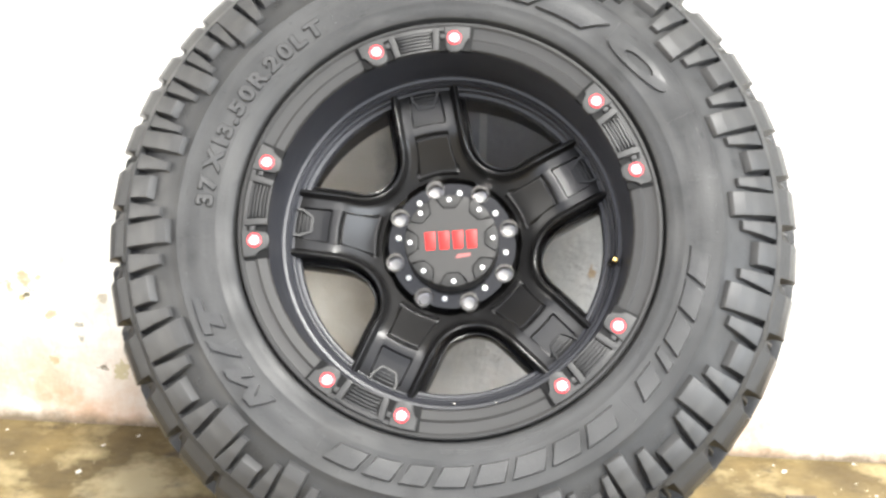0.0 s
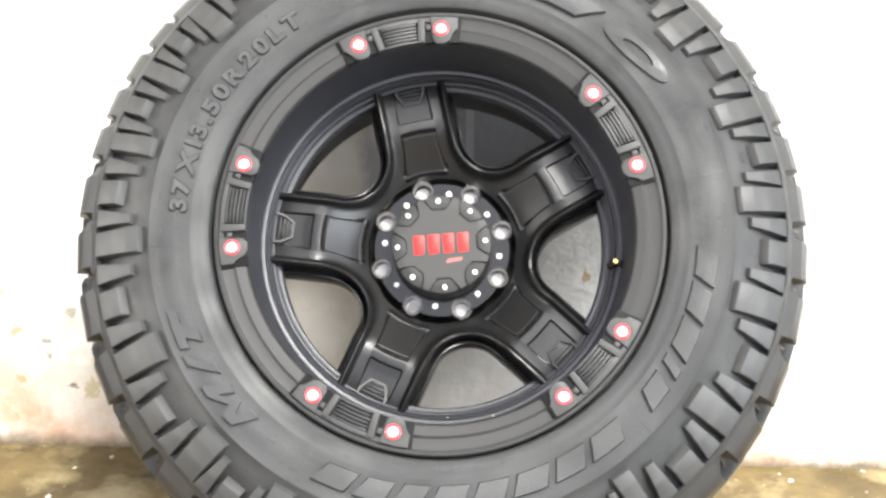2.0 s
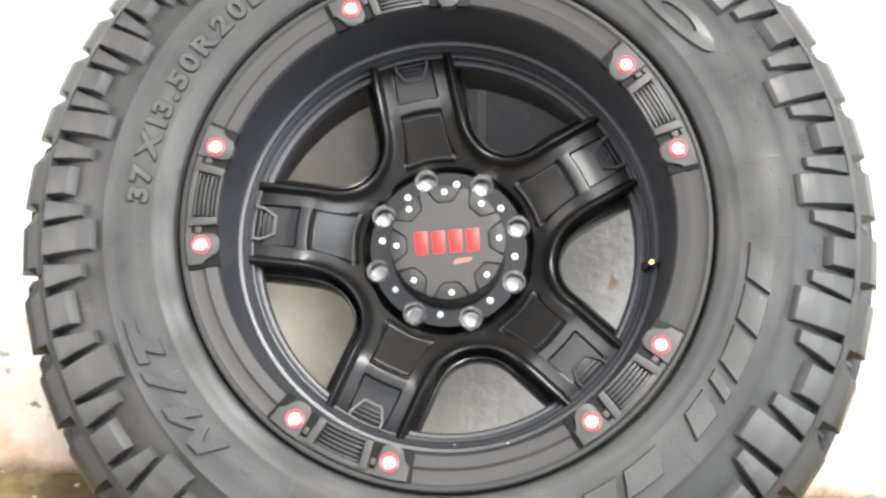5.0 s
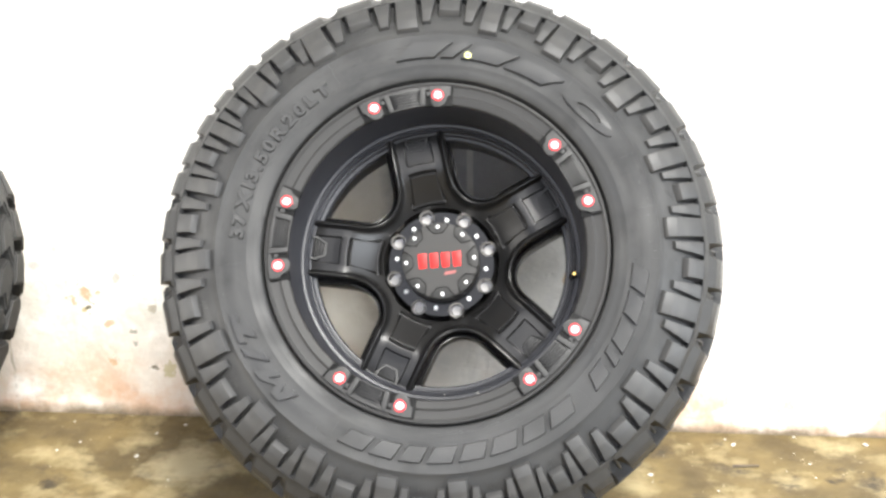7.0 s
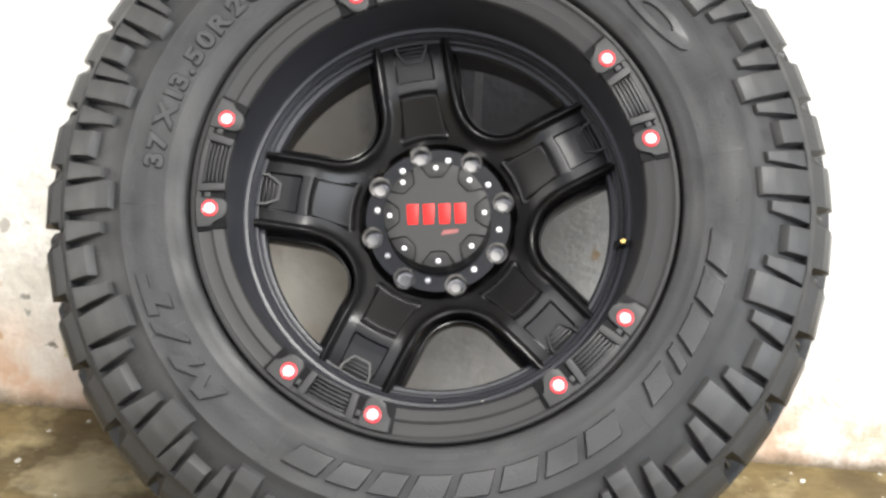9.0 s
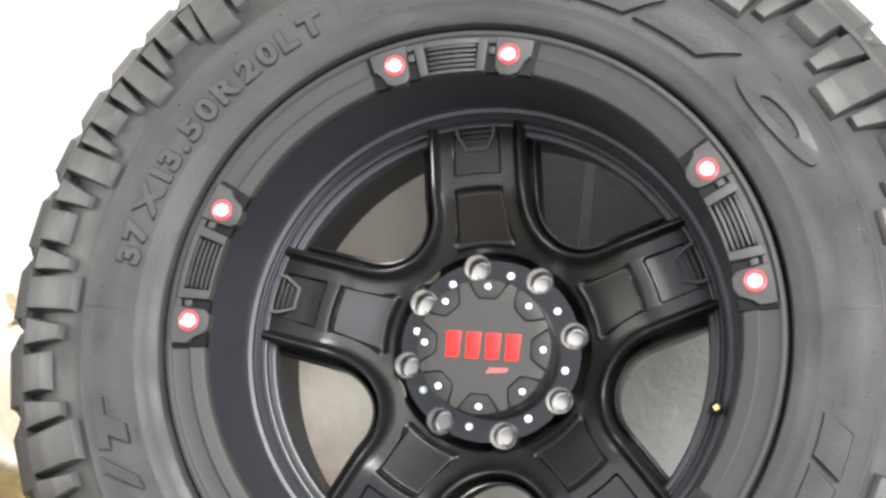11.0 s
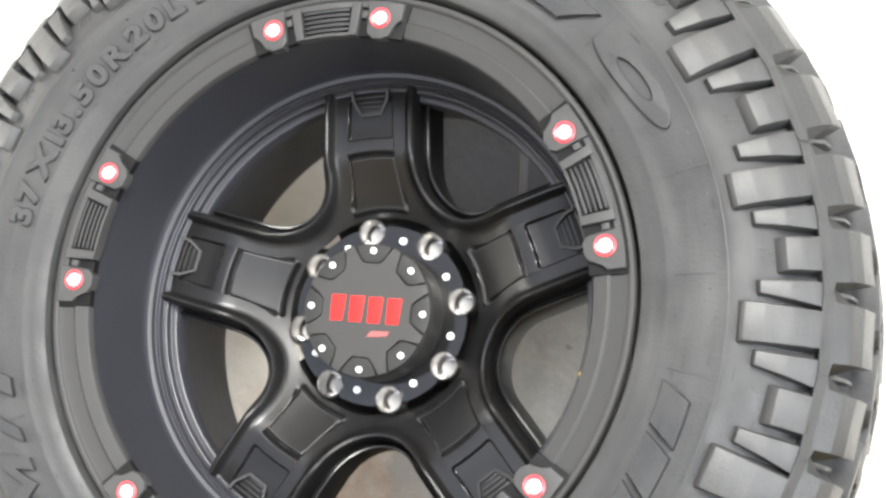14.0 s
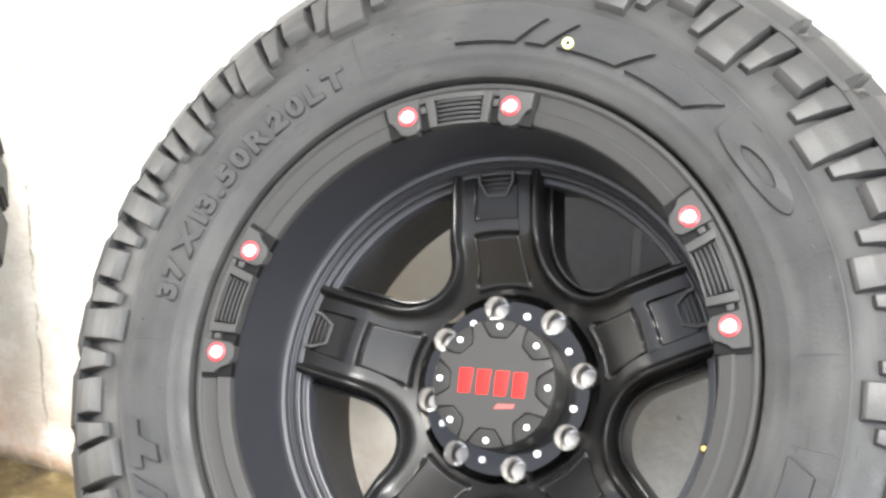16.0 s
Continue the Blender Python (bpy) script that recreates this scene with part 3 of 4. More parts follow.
def raised_letter(strokes, high=0.0052):
    """A letter on the sidewall from strokes, each an outline of (radius, angle)."""
    bm = bmesh.new()
    for outline in strokes:
        fine = []
        for (r0, a0), (r1, a1) in zip(outline, outline[1:] + outline[:1]):
            fine += [(r0 + (r1 - r0) * k / 4, a0 + (a1 - a0) * k / 4) for k in range(4)]
        top = [bm.verts.new(spot(r, a, side_depth(r) - high)) for r, a in fine]
        low = [bm.verts.new(spot(r, a, side_depth(r) + 0.002)) for r, a in fine]
        bm.faces.new(top)
        for k in range(len(fine)):
            j = (k + 1) % len(fine)
            bm.faces.new((top[k], low[k], low[j], top[j]))
    part("raised_letter", bm, PRINT, tyre)


LOW, TALL = 0.3255, 0.029
em = [(0, 0), (0, 1), (0.26, 1), (0.5, 0.5), (0.74, 1), (1, 1), (1, 0), (0.77, 0), (0.77, 0.58), (0.5, 0.08), (0.23, 0.58), (0.23, 0)]
raised_letter([[(LOW + TALL * v, -136.3 + 9.9 * u - 3.0 * (1 - v)) for u, v in em]])
raised_letter([[(0.3555, -119.0), (0.3550, -121.4), (0.3250, -126.4), (0.3262, -124.0)]])
raised_letter([[(0.3540, -109.4), (0.3430, -110.2), (0.3430, -113.0), (0.3250, -115.2), (0.3250, -118.4), (0.3430, -116.2), (0.3430, -118.6), (0.3540, -117.9)]])
bars([(a, a + 0.42) for a in (-160, -104, -62, -41, 57, 66, 74.5, 83, 89, 134, 171, 206)], 0.3555, 0.3562, 0.0, 0.0012)
bars([(a, a + 0.42) for a in (-149, -93, -50, -25, 61, 70, 79, 86.5, 113, 149, 190)], 0.3495, 0.3502, 0.0, 0.0012)

# the oval plate that ends the maker's mark
bm = bmesh.new()
outer = []
for k in range(28):
    t = 2 * math.pi * k / 28
    r, a = 0.3385 + 0.0135 * math.sin(t) + 0.004 * math.cos(t), 46.5 + 9.0 * math.cos(t)
    outer.append((r, a))
top = [bm.verts.new(spot(r, a, side_depth(r) - 0.0036)) for r, a in outer]
low = [bm.verts.new(spot(r, a, side_depth(r) + 0.002)) for r, a in outer]
inner = [bm.verts.new(spot(0.3385 + (r - 0.3385) * 0.48, 46.5 + (a - 46.5) * 0.48, side_depth(r) - 0.0036)) for r, a in outer]
deep = [bm.verts.new(spot(0.3385 + (r - 0.3385) * 0.42, 46.5 + (a - 46.5) * 0.42, side_depth(r) + 0.001)) for r, a in outer]
for k in range(28):
    j = (k + 1) % 28
    bm.faces.new((top[k], low[k], low[j], top[j]))
    bm.faces.new((top[k], top[j], inner[j], inner[k]))
    bm.faces.new((inner[k], inner[j], deep[j], deep[k]))
part("raised_bar", bm, PRINT, tyre)
dot = lathe([(0.0026, 0.003), (0.0026, -0.0006), (0.0056, -0.0006), (0.0056, 0.003)], 20)
part("paint_dot", dot, YELLOW, tyre, "small yellow painted balance mark", matrix=Matrix.Translation(spot(0.3297, 7.4, -0.0246)))

# ---- rim barrel ----
rim_lip = [(0.268, 0.02), (0.2835, 0.014), (0.2858, 0.004), (0.2862, -0.002), (0.2845, -0.0048), (0.2815, -0.0052), (0.2795, -0.0042), (0.2785, -0.0026),
           (0.276, -0.0016), (0.264, -0.0008), (0.2625, -0.0024), (0.2605, -0.0032), (0.2585, -0.0026), (0.252, -0.0016), (0.2485, -0.0004), (0.2472, 0.002), (0.2465, 0.006)]
part("rim_lip", lathe(rim_lip, 180), LIP, wheel, "satin dark grey rim lip")
barrel = [(0.2466, 0.0055), (0.2458, 0.012), (0.2432, 0.05), (0.2414, 0.080), (0.2408, 0.0885), (0.2400, 0.0930), (0.2384, 0.0955), (0.2362, 0.0962), (0.2346, 0.0966), (0.2338, 0.0985), (0.2335, 0.1020),
          (0.2325, 0.1030), (0.2312, 0.1022), (0.2298, 0.1020), (0.2288, 0.1032), (0.2284, 0.1085), (0.2272, 0.1098), (0.2256, 0.1090), (0.2240, 0.1096), (0.2234, 0.1120), (0.2232, 0.1160),
          (0.2218, 0.1172), (0.2192, 0.1170), (0.2172, 0.1180), (0.2156, 0.1225), (0.2153, 0.127), (0.2155, 0.136),
          (0.219, 0.142), (0.227, 0.152), (0.2325, 0.17), (0.2395, 0.270), (0.2470, 0.290), (0.262, 0.304), (0.2835, 0.306), (0.2840, 0.290), (0.262, 0.280), (0.262, 0.03), (0.268, 0.021)]
rim = part("rim_barrel", lathe(barrel, 180), BARREL, wheel, "deep satin black rim barrel")

# ---- spokes: beads along the windows, plates with panels between them ----
EDGE, FILLET = 0.058, 0.0476
S36, C36 = math.sin(radians(36)), math.cos(radians(36))
CENTRE = (EDGE + FILLET) / S36
bead = [(0.0, 0.168), (0.0, 0.1250), (0.0008, 0.1231), (0.0024, 0.1223), (0.0040, 0.1231), (0.0052, 0.1270), (0.0070, 0.1275), (0.0082, 0.1135), (0.0096, 0.1040), (0.0112, 0.1010),
        (0.0132, 0.0997), (0.0152, 0.1003), (0.0172, 0.1033), (0.0192, 0.1069), (0.0212, 0.1085), (0.0260, 0.1087), (0.0335, 0.1085)]
PLATE = bead[-1][0]


def dish(r):
    """How far the spokes sink toward the hub."""
    t = 0.1625 - r
    return 0.30 * (t + math.hypot(t, 0.0022)) + 0.003 * smooth_step(0.2110, 0.2300, r)


def window_path(d, n=18):
    """The outline of a window, moved outward by d, as (x, z) with the window's middle straight up: up one side, round, up the other."""
    end = math.sqrt(0.2315 ** 2 - (EDGE - d) ** 2)
    uc, sc = CENTRE * C36, CENTRE * S36
    half = []
    for k in range(8):
        half.append((end + (uc - end) * k / 8, EDGE - d))
    stop = radians(54)
    for k in range(n + 1):
        t = stop * k / n
        half.append((uc - (FILLET + d) * math.sin(t), sc - (FILLET + d) * math.cos(t)))
    # spoke axis at -36 degrees from the window's middle; s is across it, toward the window
    left = []
    for u, s in half:
        left.append((-u * S36 + s * C36, u * C36 + s * S36))
    return left + [(-x, z) for x, z in left[-2::-1]]


def window_bead():
    bm = bmesh.new()
    loops = [[bm.verts.new((x, y + dish(math.hypot(x, z)), z)) for x, z in window_path(d)] for d, y in bead]
    for one, two in zip(loops, loops[1:]):
        for k in range(len(one) - 1):
            bm.faces.new((one[k], one[k + 1], two[k + 1], two[k]))
    return bm


def plate_half(u):
    uc, sc = CENTRE * C36, CENTRE * S36
    if u >= uc:
        return EDGE - PLATE
    q = (FILLET + PLATE) ** 2 - (uc - u) ** 2
    w = sc - math.sqrt(q) if q > 0 else 9.0
    return min(w, u * math.tan(radians(36)))


def box_distance(s, u, u0, u1, h0, h1):
    """Distance to the outline of a panel, below zero inside it."""
    h = h0 + (h1 - h0) * min(1, max(0, (u - u0) / (u1 - u0)))
    dx, du = abs(s) - h, abs(u - (u0 + u1) / 2) - (u1 - u0) / 2
    r = 0.004
    dx, du = dx + r, du + r
    return math.hypot(max(dx, 0), max(du, 0)) + min(max(dx, du), 0) - r


def plate_depth(s, u):
    r = math.hypot(s, u)
    y = 0.1085
    d = box_distance(s, r, 0.1045, 0.1590, 0.0295, 0.0250)
    y += 0.0042 * math.exp(-(d / 0.0019) ** 2) * smooth_step(0.111, 0.117, r)                    # incised line round the inner panel
    bar = smooth_step(0.157, 0.163, r) * (1 - smooth_step(0.169, 0.190, r))
    y -= 0.0014 * bar                                             # cross bar
    d = box_distance(s, r, 0.175, 0.2185, 0.0238, 0.0232)
    y += 0.0042 * smooth_step(0.0006, -0.0016, d)                 # sunk outer panel
    y += dish(r)
    arc = abs(math.degrees(math.atan2(s, u)))
    y -= 0.0036 * math.exp(-((r - 0.1085) / 0.0016) ** 2) * (1 - smooth_step(14.5, 16.0, arc))   # raised arc round the hub
    y += 0.016 * (1 - smooth_step(0.0990, 0.1005, r))             # seat of the flange
    return y


def spoke_plate():
    bm = bmesh.new()
    rows, cols, grid = 230, 84, []
    for i in range(rows + 1):
        u = 0.060 + (0.2315 - 0.060) * i / rows
        w = plate_half(u) + 0.0004
        grid.append([bm.verts.new((w * (2 * k / cols - 1), plate_depth(w * (2 * k / cols - 1), u), u)) for k in range(cols + 1)])
    for one, two in zip(grid, grid[1:]):
        for k in range(cols):
            bm.faces.new((one[k], one[k + 1], two[k + 1], two[k]))
    return bm


LOUVER = [(-0.0205, 0.2245), (-0.0195, 0.2145), (-0.0110, 0.1995), (0.0110, 0.1995), (0.0195, 0.2145), (0.0205, 0.2245)]


def louver_depth(z):
    return 0.1105 - (z - 0.1995) * 0.25


def louver():
    """The thin border of the grille at a spoke's outer end."""
    bm = bmesh.new()
    inner = [(x * 0.86, 0.2245 + (z - 0.2245) * 0.90) for x, z in LOUVER]
    a = [bm.verts.new((x, louver_depth(z), z)) for x, z in LOUVER]
    b = [bm.verts.new((x, louver_depth(z), z)) for x, z in inner]
    c = [bm.verts.new((x, louver_depth(z) + 0.010, z)) for x, z in inner]
    e = [bm.verts.new((x, louver_depth(z) + 0.012, z)) for x, z in LOUVER]
    for k in range(5):
        bm.faces.new((a[k], a[k + 1], b[k + 1], b[k]))
        bm.faces.new((b[k], b[k + 1], c[k + 1], c[k]))
        bm.faces.new((a[k], e[k], e[k + 1], a[k + 1]))
    return bm


# sheet behind the slats, its black deepening the grille
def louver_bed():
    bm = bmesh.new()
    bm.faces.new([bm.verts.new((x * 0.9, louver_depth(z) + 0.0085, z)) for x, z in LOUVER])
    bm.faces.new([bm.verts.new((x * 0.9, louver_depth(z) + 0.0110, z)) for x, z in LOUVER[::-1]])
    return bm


def louver_slat():
    bm = bmesh.new()
    return prism([(-0.0125, -0.0012), (0.0125, -0.0012), (0.0125, 0.0012), (-0.0125, 0.0012)], 0.0022, 0.009, bm, 0.0005)


first_bead = first_plate = first_louver = None
for k in range(5):
    a = CLIP + 72 * k
    if first_bead is None:
        first_plate = part("spoke", spoke_plate(), SATIN, wheel, matrix=turned(a))
        first_bead = part("spoke_bead", window_bead(), SATIN, wheel, matrix=turned(a + 36))
        first_louver = part("louver", louver(), GRILLE, first_plate)
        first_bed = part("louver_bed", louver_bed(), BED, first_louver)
    else:
        spoke = again(first_plate, wheel, turned(a))
        again(first_bead, wheel, turned(a + 36))
        grille = again(first_louver, spoke, Matrix.Identity(4))
        again(first_bed, grille, Matrix.Identity(4))
part_slats = None
for spoke in [o for o in wheel.children if o.name.split(".")[0] == "spoke"]:
    for i in range(4):
        z = 0.2040 + 0.0048 * i
        m = Matrix.Translation((0, 0.1107 - (z - 0.1995) * 0.25, z)) @ Matrix.Diagonal((0.72 + 0.16 * i, 1, 1, 1))
        if part_slats is None:
            part_slats = part("louver_slat", louver_slat(), GRILLE, spoke, matrix=m)
        else:
            again(part_slats, spoke, m)

# ---- clips on the lip, each with two red-ringed studs ----
def arc_plate(r0, r1, a0, a1, y0, y1, bevel=0.0007, n=5):
    return prism(sector(r0, r1, a0, a1, n), y0, y1, None, bevel)


def merged(*pieces):
    out = bmesh.new()
    for piece in pieces:
        me = bpy.data.meshes.new("piece")
        piece.to_mesh(me)
        piece.free()
        out.from_mesh(me)
        bpy.data.meshes.remove(me)
    return out


def clip_body():
    bits = [arc_plate(0.2725, 0.2780, -16.2, 16.2, -0.0062, 0.002, n=12)]
    for s in (-1, 1):
        bits.append(prism(polar([(0.2785, s * 8.9), (0.2785, s * 12.5), (0.2785, s * 16.4), (0.262, s * 16.6), (0.2585, s * 15.4), (0.2545, s * 15.2), (0.2465, s * 14.6),
                                 (0.2425, s * 13.0), (0.2425, s * 10.7), (0.2475, s * 9.5), (0.259, s * 9.3), (0.266, s * 9.3)][::s]), -0.0086, 0.004, None, 0.0010))
        bits.append(prism(polar([(0.2755, s * 5.6), (0.2755, s * 7.5), (0.2445, s * 7.1), (0.2445, s * 5.2)][::s]), -0.0096, 0.003, None, 0.0009))
        bits.append(prism(polar([(0.2685, s * 7.7), (0.2685, s * 9.0), (0.2615, s * 9.0), (0.2615, s * 7.7)][::s]), -0.0078, 0.002, None, 0.0005))
    bits.append(arc_plate(0.2715, 0.2765, -5.8, 5.8, -0.0084, 0.002))
    bits.append(arc_plate(0.2445, 0.2472, -5.8, 5.8, -0.0084, 0.004))
    return merged(*bits)


first_clip = None
for k in range(5):
    a = CLIP + 72 * k
    if first_clip is None:
        clip = first_clip = part("rim_clip", clip_body(), CLIP_GREY, wheel, "dark grey clip with two red-ringed studs", matrix=turned(a))
        for i in range(5):
            part("clip_slat", arc_plate(0.2495 + 0.0047 * i, 0.2522 + 0.0047 * i, -5.0, 5.0, -0.0078, -0.002, 0.0006), GRILLE, clip)
        # plate added so the slots and outline seam look dark
        part("clip_backing", arc_plate(0.2450, 0.2797, -17.4, 17.4, -0.0040, 0.003, n=12), BED, clip, "added black plate that darkens the clip's gaps")
        ring_bm = lathe([(0.0060, -0.0072), (0.0066, -0.0100), (0.0082, -0.0106), (0.0096, -0.0096), (0.0100, -0.0066)], 32)
        core_bm = lathe([(0.0, -0.0118), (0.0034, -0.0115), (0.0056, -0.0104), (0.0066, -0.0084)], 32)
        for s in (-1, 1):
            m = Matrix.Translation(spot(0.262, s * STUD, 0))
            if s < 0:
                stud = part("stud_ring", ring_bm, RING_RED, clip, "red anodised ring", matrix=m)
                core = part("stud_head", core_bm, BRIGHT, clip, "bright domed stud head", matrix=m)
            else:
                again(stud, clip, m)
                again(core, clip, m)
        pieces = list(clip.children)
    else:
        clip = again(first_clip, wheel, turned(a))
        for o in pieces:
            again(o, clip, o.matrix_basis.copy())

# ---- hub ----
CUP_R, CUP_AT, FLANGE = 0.0138, 0.0852, 0.0912


def flange_outline():
    """A disc with eight round bites for the cups."""
    start = math.acos((FLANGE ** 2 + CUP_AT ** 2 - CUP_R ** 2) / (2 * FLANGE * CUP_AT))
    out = []
    for k in range(8):
        mid = radians(CUPS + 45 * k)
        cx, cz = CUP_AT * math.sin(mid), CUP_AT * math.cos(mid)
        x0, z0 = FLANGE * math.sin(mid - start) - cx, FLANGE * math.cos(mid - start) - cz
        swing = math.atan2(x0, z0) - mid
        swing = (swing + math.pi) % (2 * math.pi) - math.pi
        for i in range(15):
            a = mid + swing + (-2 * math.pi - 2 * swing) * i / 14
            out.append((cx + CUP_R * math.sin(a), cz + CUP_R * math.cos(a)))
        nxt = radians(CUPS + 45 * (k + 1))
        for i in range(1, 8):
            a = mid + start + (nxt - mid - 2 * start) * i / 8
            out.append((FLANGE * math.sin(a), FLANGE * math.cos(a)))
    return out


CUPS = -19.7
flange = part("hub_flange", prism(flange_outline(), 0.1392, 0.152, None, 0.0011), GLOSS, wheel, "gloss black hub flange")


def cup_body():
    """A deep tapered chrome seat, open to the front."""
    return lathe([(0.0060, 0.1650), (0.0098, 0.1645), (0.0100, 0.1625), (0.0106, 0.1540), (0.0117, 0.1450), (0.0125, 0.1394), (0.0129, 0.1379), (0.0134, 0.1372), (0.0138, 0.1379), (0.0139, 0.1400), (0.0137, 0.1500), (0.0130, 0.1680)], 40)


def cup_floor():
    """The flat end of the nut, with a worn edge, free of the cup's wall."""
    bm = lathe([(0.0004, 0.1562), (0.0070, 0.1562), (0.0080, 0.1572), (0.0082, 0.1660)], 32)
    bm.faces.new([v for v in bm.verts if math.hypot(v.co.x, v.co.z) < 0.0006])
    return bm


nut = None
for k in range(8):
    m = turned(CUPS + 45 * k) @ Matrix.Translation((0, 0, CUP_AT))
    if nut is None:
        nut = part("lug_cup", cup_body(), CHROME, wheel, "deep chrome lug nut cup", matrix=m)
        socket = part("nut_face", cup_floor(), HOLE, nut, "dull grey nut face")
    else:
        other = again(nut, wheel, m)
        again(socket, other, Matrix.Identity(4))
bolt = None
for k in range(8):
    m = turned(4.9 + 45 * k) @ Matrix.Translation((0, 0, 0.0778))
    if bolt is None:
        bolt = part("flange_bolt", lathe([(0.0, 0.1358), (0.0024, 0.1360), (0.0036, 0.1372), (0.0039, 0.1398)], 20), BRIGHT, flange, "small bright bolt", matrix=m)
    else:
        again(bolt, flange, m)

TABS = -6.17
cap = part("centre_cap", lathe([(0.0, 0.1030), (0.060, 0.1030), (0.0640, 0.1033), (0.0660, 0.1052), (0.0668, 0.108), (0.0672, 0.1395)], 96), TAB, wheel, "dark graphite centre cap with red emblem")
star = []
for k in range(8):
    a = TABS + 45 * k
    star += [(0.0658, a - 45 + 18.6), (0.0658, a - 18.6), (0.0530, a - 14.8), (0.0462, a - 11.0), (0.0462, a + 11.0), (0.0530, a + 14.8)]
part("cap_face", prism(polar(star), 0.0985, 0.1035, None, 0.0006), CAP, cap)
tab = screw = None
for k in range(8):
    m = turned(TABS + 45 * k)
    if tab is None:
        tab = part("cap_tab", prism(polar([(0.0654, -16.6), (0.0660, -8), (0.0662, 0), (0.0660, 8), (0.0654, 16.6), (0.0538, 13.2), (0.0480, 9.4), (0.0480, -9.4), (0.0538, -13.2)]), 0.0998, 0.1035, None, 0.0006), TAB, cap, matrix=m)
        screw = part("cap_screw", lathe([(0.0, 0.0970), (0.0019, 0.0972), (0.0030, 0.0982), (0.0032, 0.1002)], 20), BRIGHT, cap, "bright steel screw", matrix=m @ Matrix.Translation((0, 0, 0.0587)))
    else:
        again(tab, cap, m)
        again(screw, cap, m @ Matrix.Translation((0, 0, 0.0587)))
EMBLEM = turned(-6.0)
for k in range(4):
    x = -0.0375 + 0.0196 * k
    outline = [(x + 0.0012, -0.0128), (x + 0.0138, -0.0122), (x + 0.0152, 0.0132), (x + 0.0004, 0.0126)]
    part("emblem_bar", prism(outline, 0.0978, 0.0988, None, 0.0003), RED, cap, "red enamel bar", matrix=EMBLEM)
part("emblem_stroke", prism([(0.004, -0.0265), (0.025, -0.024), (0.027, -0.0195), (0.008, -0.0205)], 0.0980, 0.0987), FADED, cap, "faded red stroke", matrix=EMBLEM)

# valve
valve = part("valve_stem", lathe([(0.0, -0.004), (0.0042, -0.004), (0.0052, -0.002), (0.0052, 0.016), (0.0075, 0.02), (0.009, 0.026)], 20), GLOSS, wheel, "black rubber valve with a brass end",
             matrix=Matrix.Translation(spot(0.2302, 95.1, 0.0865)))
part("valve_tip", lathe([(0.0, -0.0105), (0.0026, -0.0105), (0.0036, -0.0095), (0.0036, -0.003)], 20), BRASS, valve, "brass tip")


# tiny pale flecks on the rim
for r, a, y in ((0.2400, 162, 0.060), (0.2475, -30, 0.001), (0.2300, 176, 0.099)):
    bm = bmesh.new()
    bmesh.ops.create_icosphere(bm, subdivisions=1, radius=0.0011)
    for v in bm.verts:
        v.co.x *= 1.4
    part("fleck", bm, CHIP, rim, "tiny pale fleck", matrix=Matrix.Translation(spot(r, a, y)))

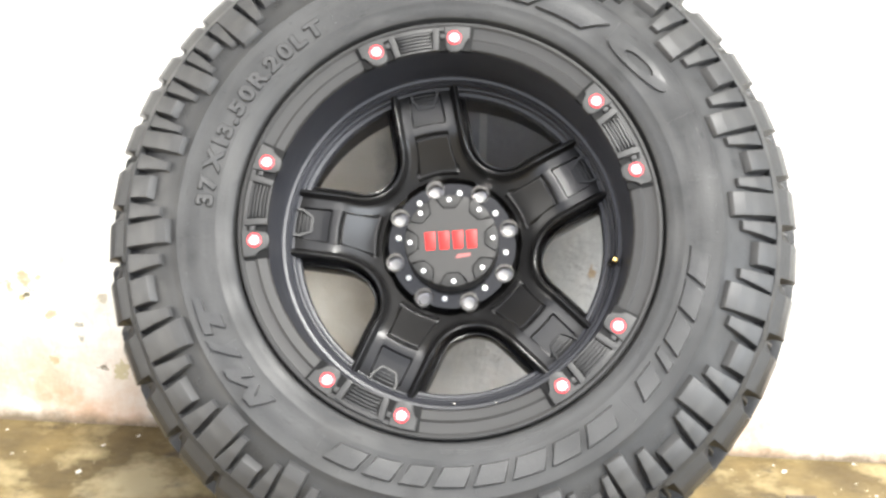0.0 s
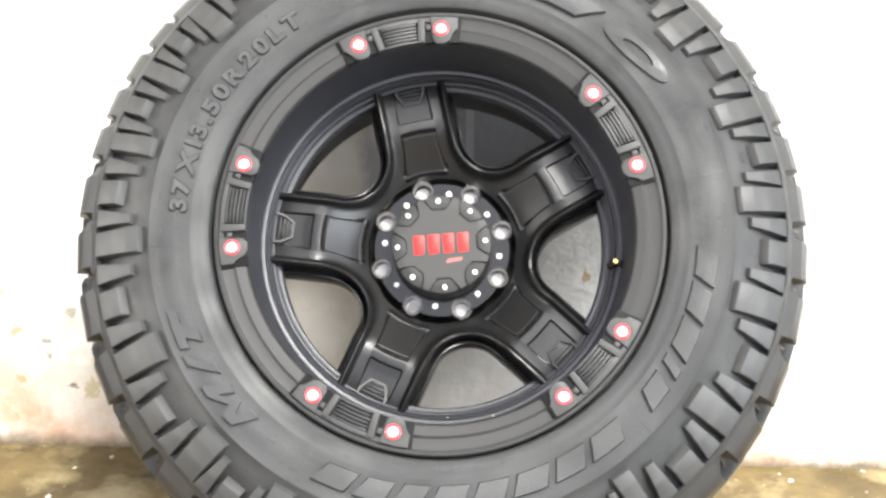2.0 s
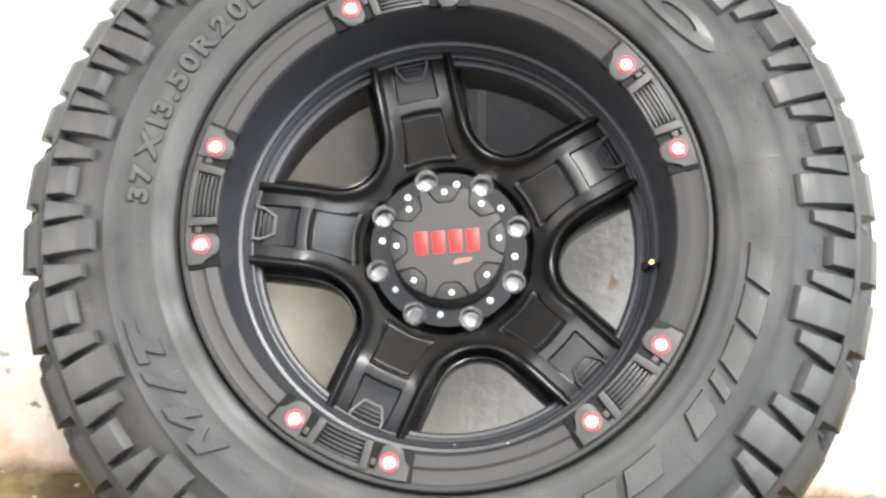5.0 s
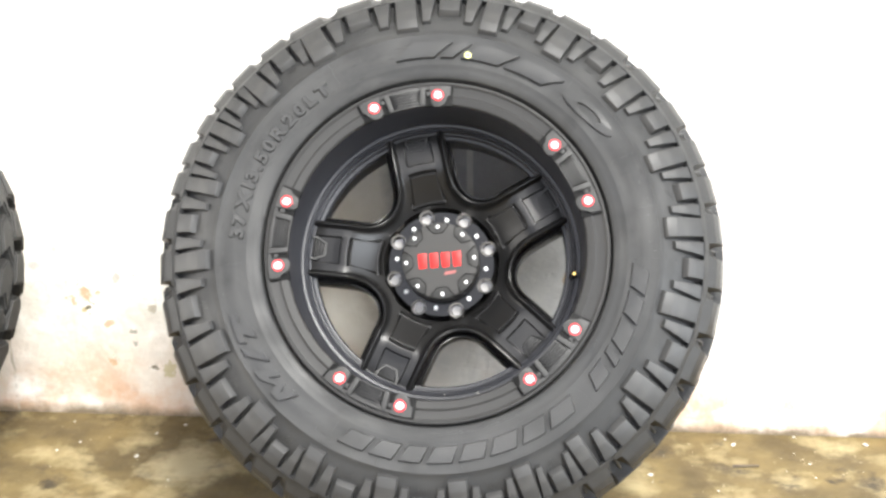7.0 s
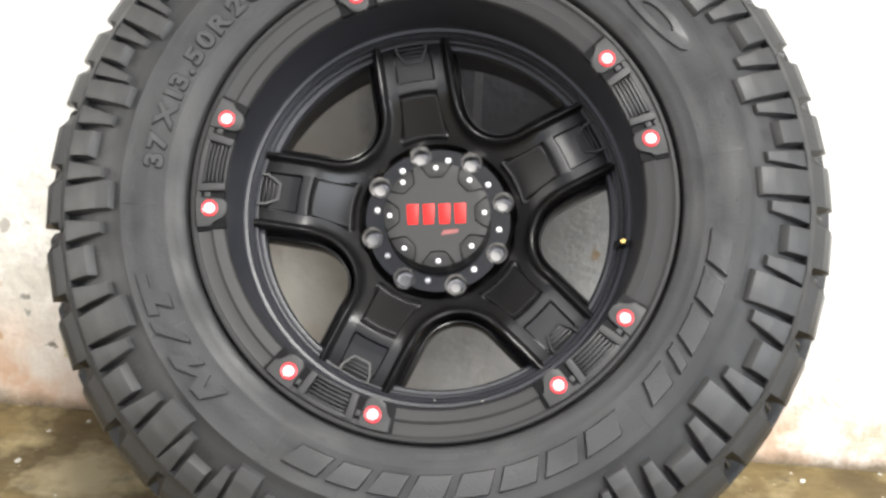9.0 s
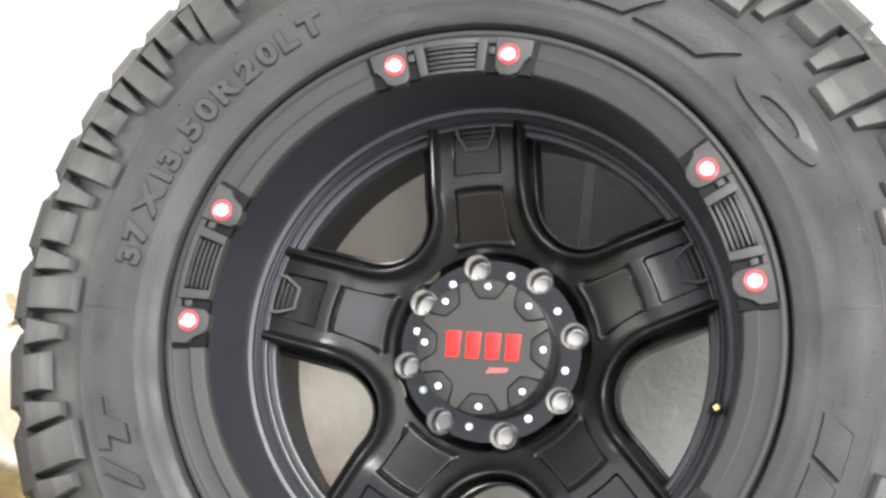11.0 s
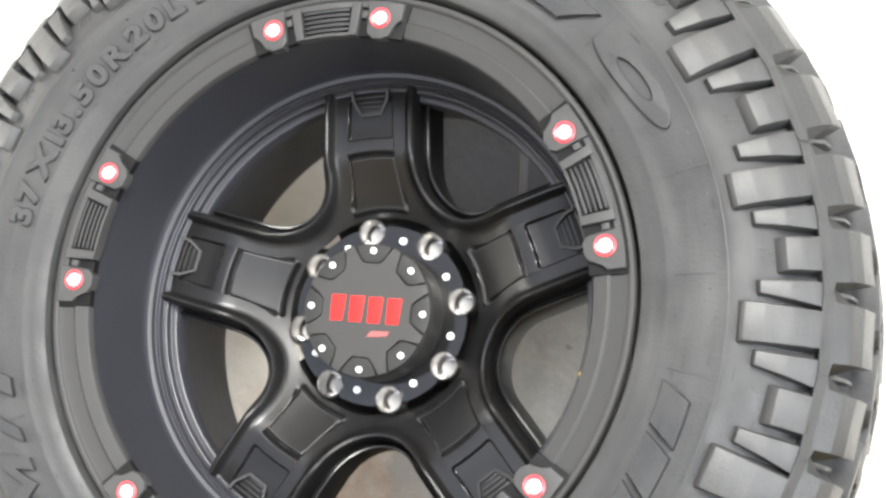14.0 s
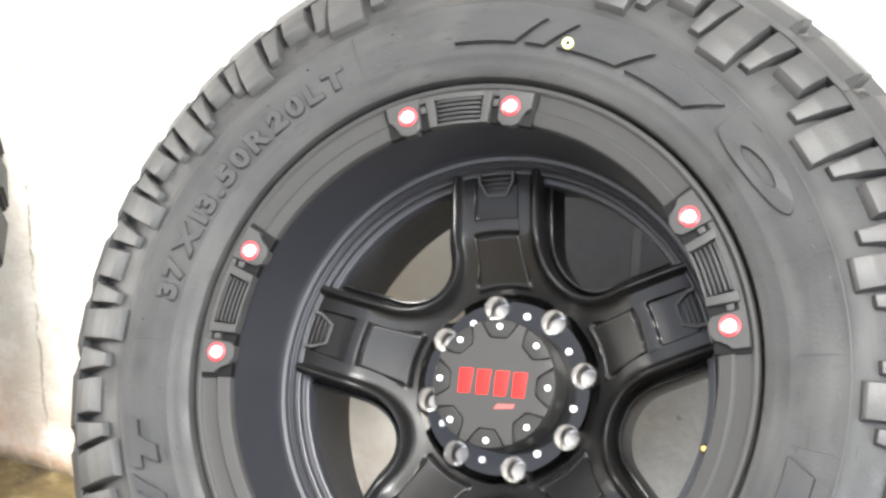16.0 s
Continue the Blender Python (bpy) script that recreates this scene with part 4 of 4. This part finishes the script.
# ---- the second tyre, beside the first ----
def second_tyre():
    top = new("spare_tyre")
    tagged(top, "dark all-terrain truck tyre with blocky worn tread, leaning against the wall", "tyre")
    w, r = 0.285, 0.45
    half = [(0.255, 0.05), (0.265, 0.012), (0.30, -0.004), (0.345, -0.008), (0.39, -0.002), (0.420, 0.012), (0.430, 0.035), (0.434, 0.07), (0.435, 0.1425)]
    body = part("tyre_body", lathe(half + [(a, w - y) for a, y in half[::-1]], 96), OLD_RUBBER, top)
    for row, (y0, y1, h, slant) in enumerate([(0.004, 0.074, 4.2, 1.0), (0.084, 0.137, 4.4, -1.7), (0.148, 0.201, 4.4, 1.7), (0.211, 0.281, 4.2, 1.0)]):
        first = None
        for k in range(32):
            m = turned(360 / 32 * (k + 0.5 * (row % 2)))
            if first is None:
                bm = bmesh.new()
                lift = -0.012 if row in (0, 3) else 0.0
                corners = [(y0, -h + slant), (y0, h + slant * 0.4), ((y0 + y1) / 2, h - slant), (y1, h + slant), (y1, -h + slant * 0.4), ((y0 + y1) / 2, -h - slant)]
                drop = [lift if (row == 0 and y == y0) or (row == 3 and y == y1) else 0.0 for y, _ in corners]
                a = [bm.verts.new(spot(r + q, t, y)) for (y, t), q in zip(corners, drop)]
                b = [bm.verts.new(spot(0.427 + q, t * 1.1, y)) for (y, t), q in zip(corners, drop)]
                bm.faces.new(a)
                for j in range(6):
                    bm.faces.new((a[j], b[j], b[(j + 1) % 6], a[(j + 1) % 6]))
                bmesh.ops.recalc_face_normals(bm, faces=bm.faces[:])
                bmesh.ops.bevel(bm, geom=[e for e in bm.edges], offset=0.004, segments=2, affect="EDGES")
                first = part("tread_block", bm, BLOCK, body, matrix=m)
            else:
                again(first, body, m)
    lean = 36.0
    t = radians(lean)
    rr, yr = 0.44, 0.285
    z = rr * math.cos(t) + yr * math.sin(t)
    y = WALL - (yr * math.cos(t) + rr * math.sin(t)) - 0.001
    top.matrix_basis = pose(-1.239, y, z, -lean, 0, 0)
    return top


second_tyre()

# ---- litter on the floor ----
rng = random.Random(5)


def chip(x, y, size, label="pale plaster chip lying on the concrete floor"):
    bm = bmesh.new()
    bmesh.ops.create_icosphere(bm, subdivisions=2, radius=0.75 * size)
    for v in bm.verts:
        v.co *= rng.uniform(0.7, 1.2)
        v.co.z *= 0.35
        v.co.y *= 0.7
    ob = link(bm, "plaster_chip", CHIP, label=label, matrix=pose(x, y, size * 0.3, 0, 0, rng.uniform(0, 180)))
    tagged(ob, category="debris", group="plaster chips")


for x, y, s in [(-0.575, 0.418, 0.006), (-0.624, 0.374, 0.006), (-0.634, 0.270, 0.009), (-0.544, 0.178, 0.004), (0.530, 0.431, 0.004), (0.544, 0.406, 0.008), (0.668, 0.450, 0.006), (0.804, 0.424, 0.009),
                (0.684, 0.334, 0.005), (0.659, 0.377, 0.003), (0.688, 0.279, 0.003), (0.636, 0.302, 0.003), (0.500, 0.212, 0.004), (0.376, 0.265, 0.008), (0.379, 0.239, 0.003), (-0.813, 0.418, 0.004), (-0.803, 0.285, 0.005), (-0.769, 0.326, 0.004)]:
    chip(x, y, s)
bm = bmesh.new()
bmesh.ops.create_cone(bm, segments=8, radius1=0.003, radius2=0.002, depth=0.05, cap_ends=True, matrix=Matrix.Rotation(radians(90), 4, "Y"))
twig = link(bm, "twig", TWIG, label="short dark twig lying on the concrete", matrix=pose(0.560, 0.314, 0.003, 0, 0, 6))
tagged(twig, category="debris")
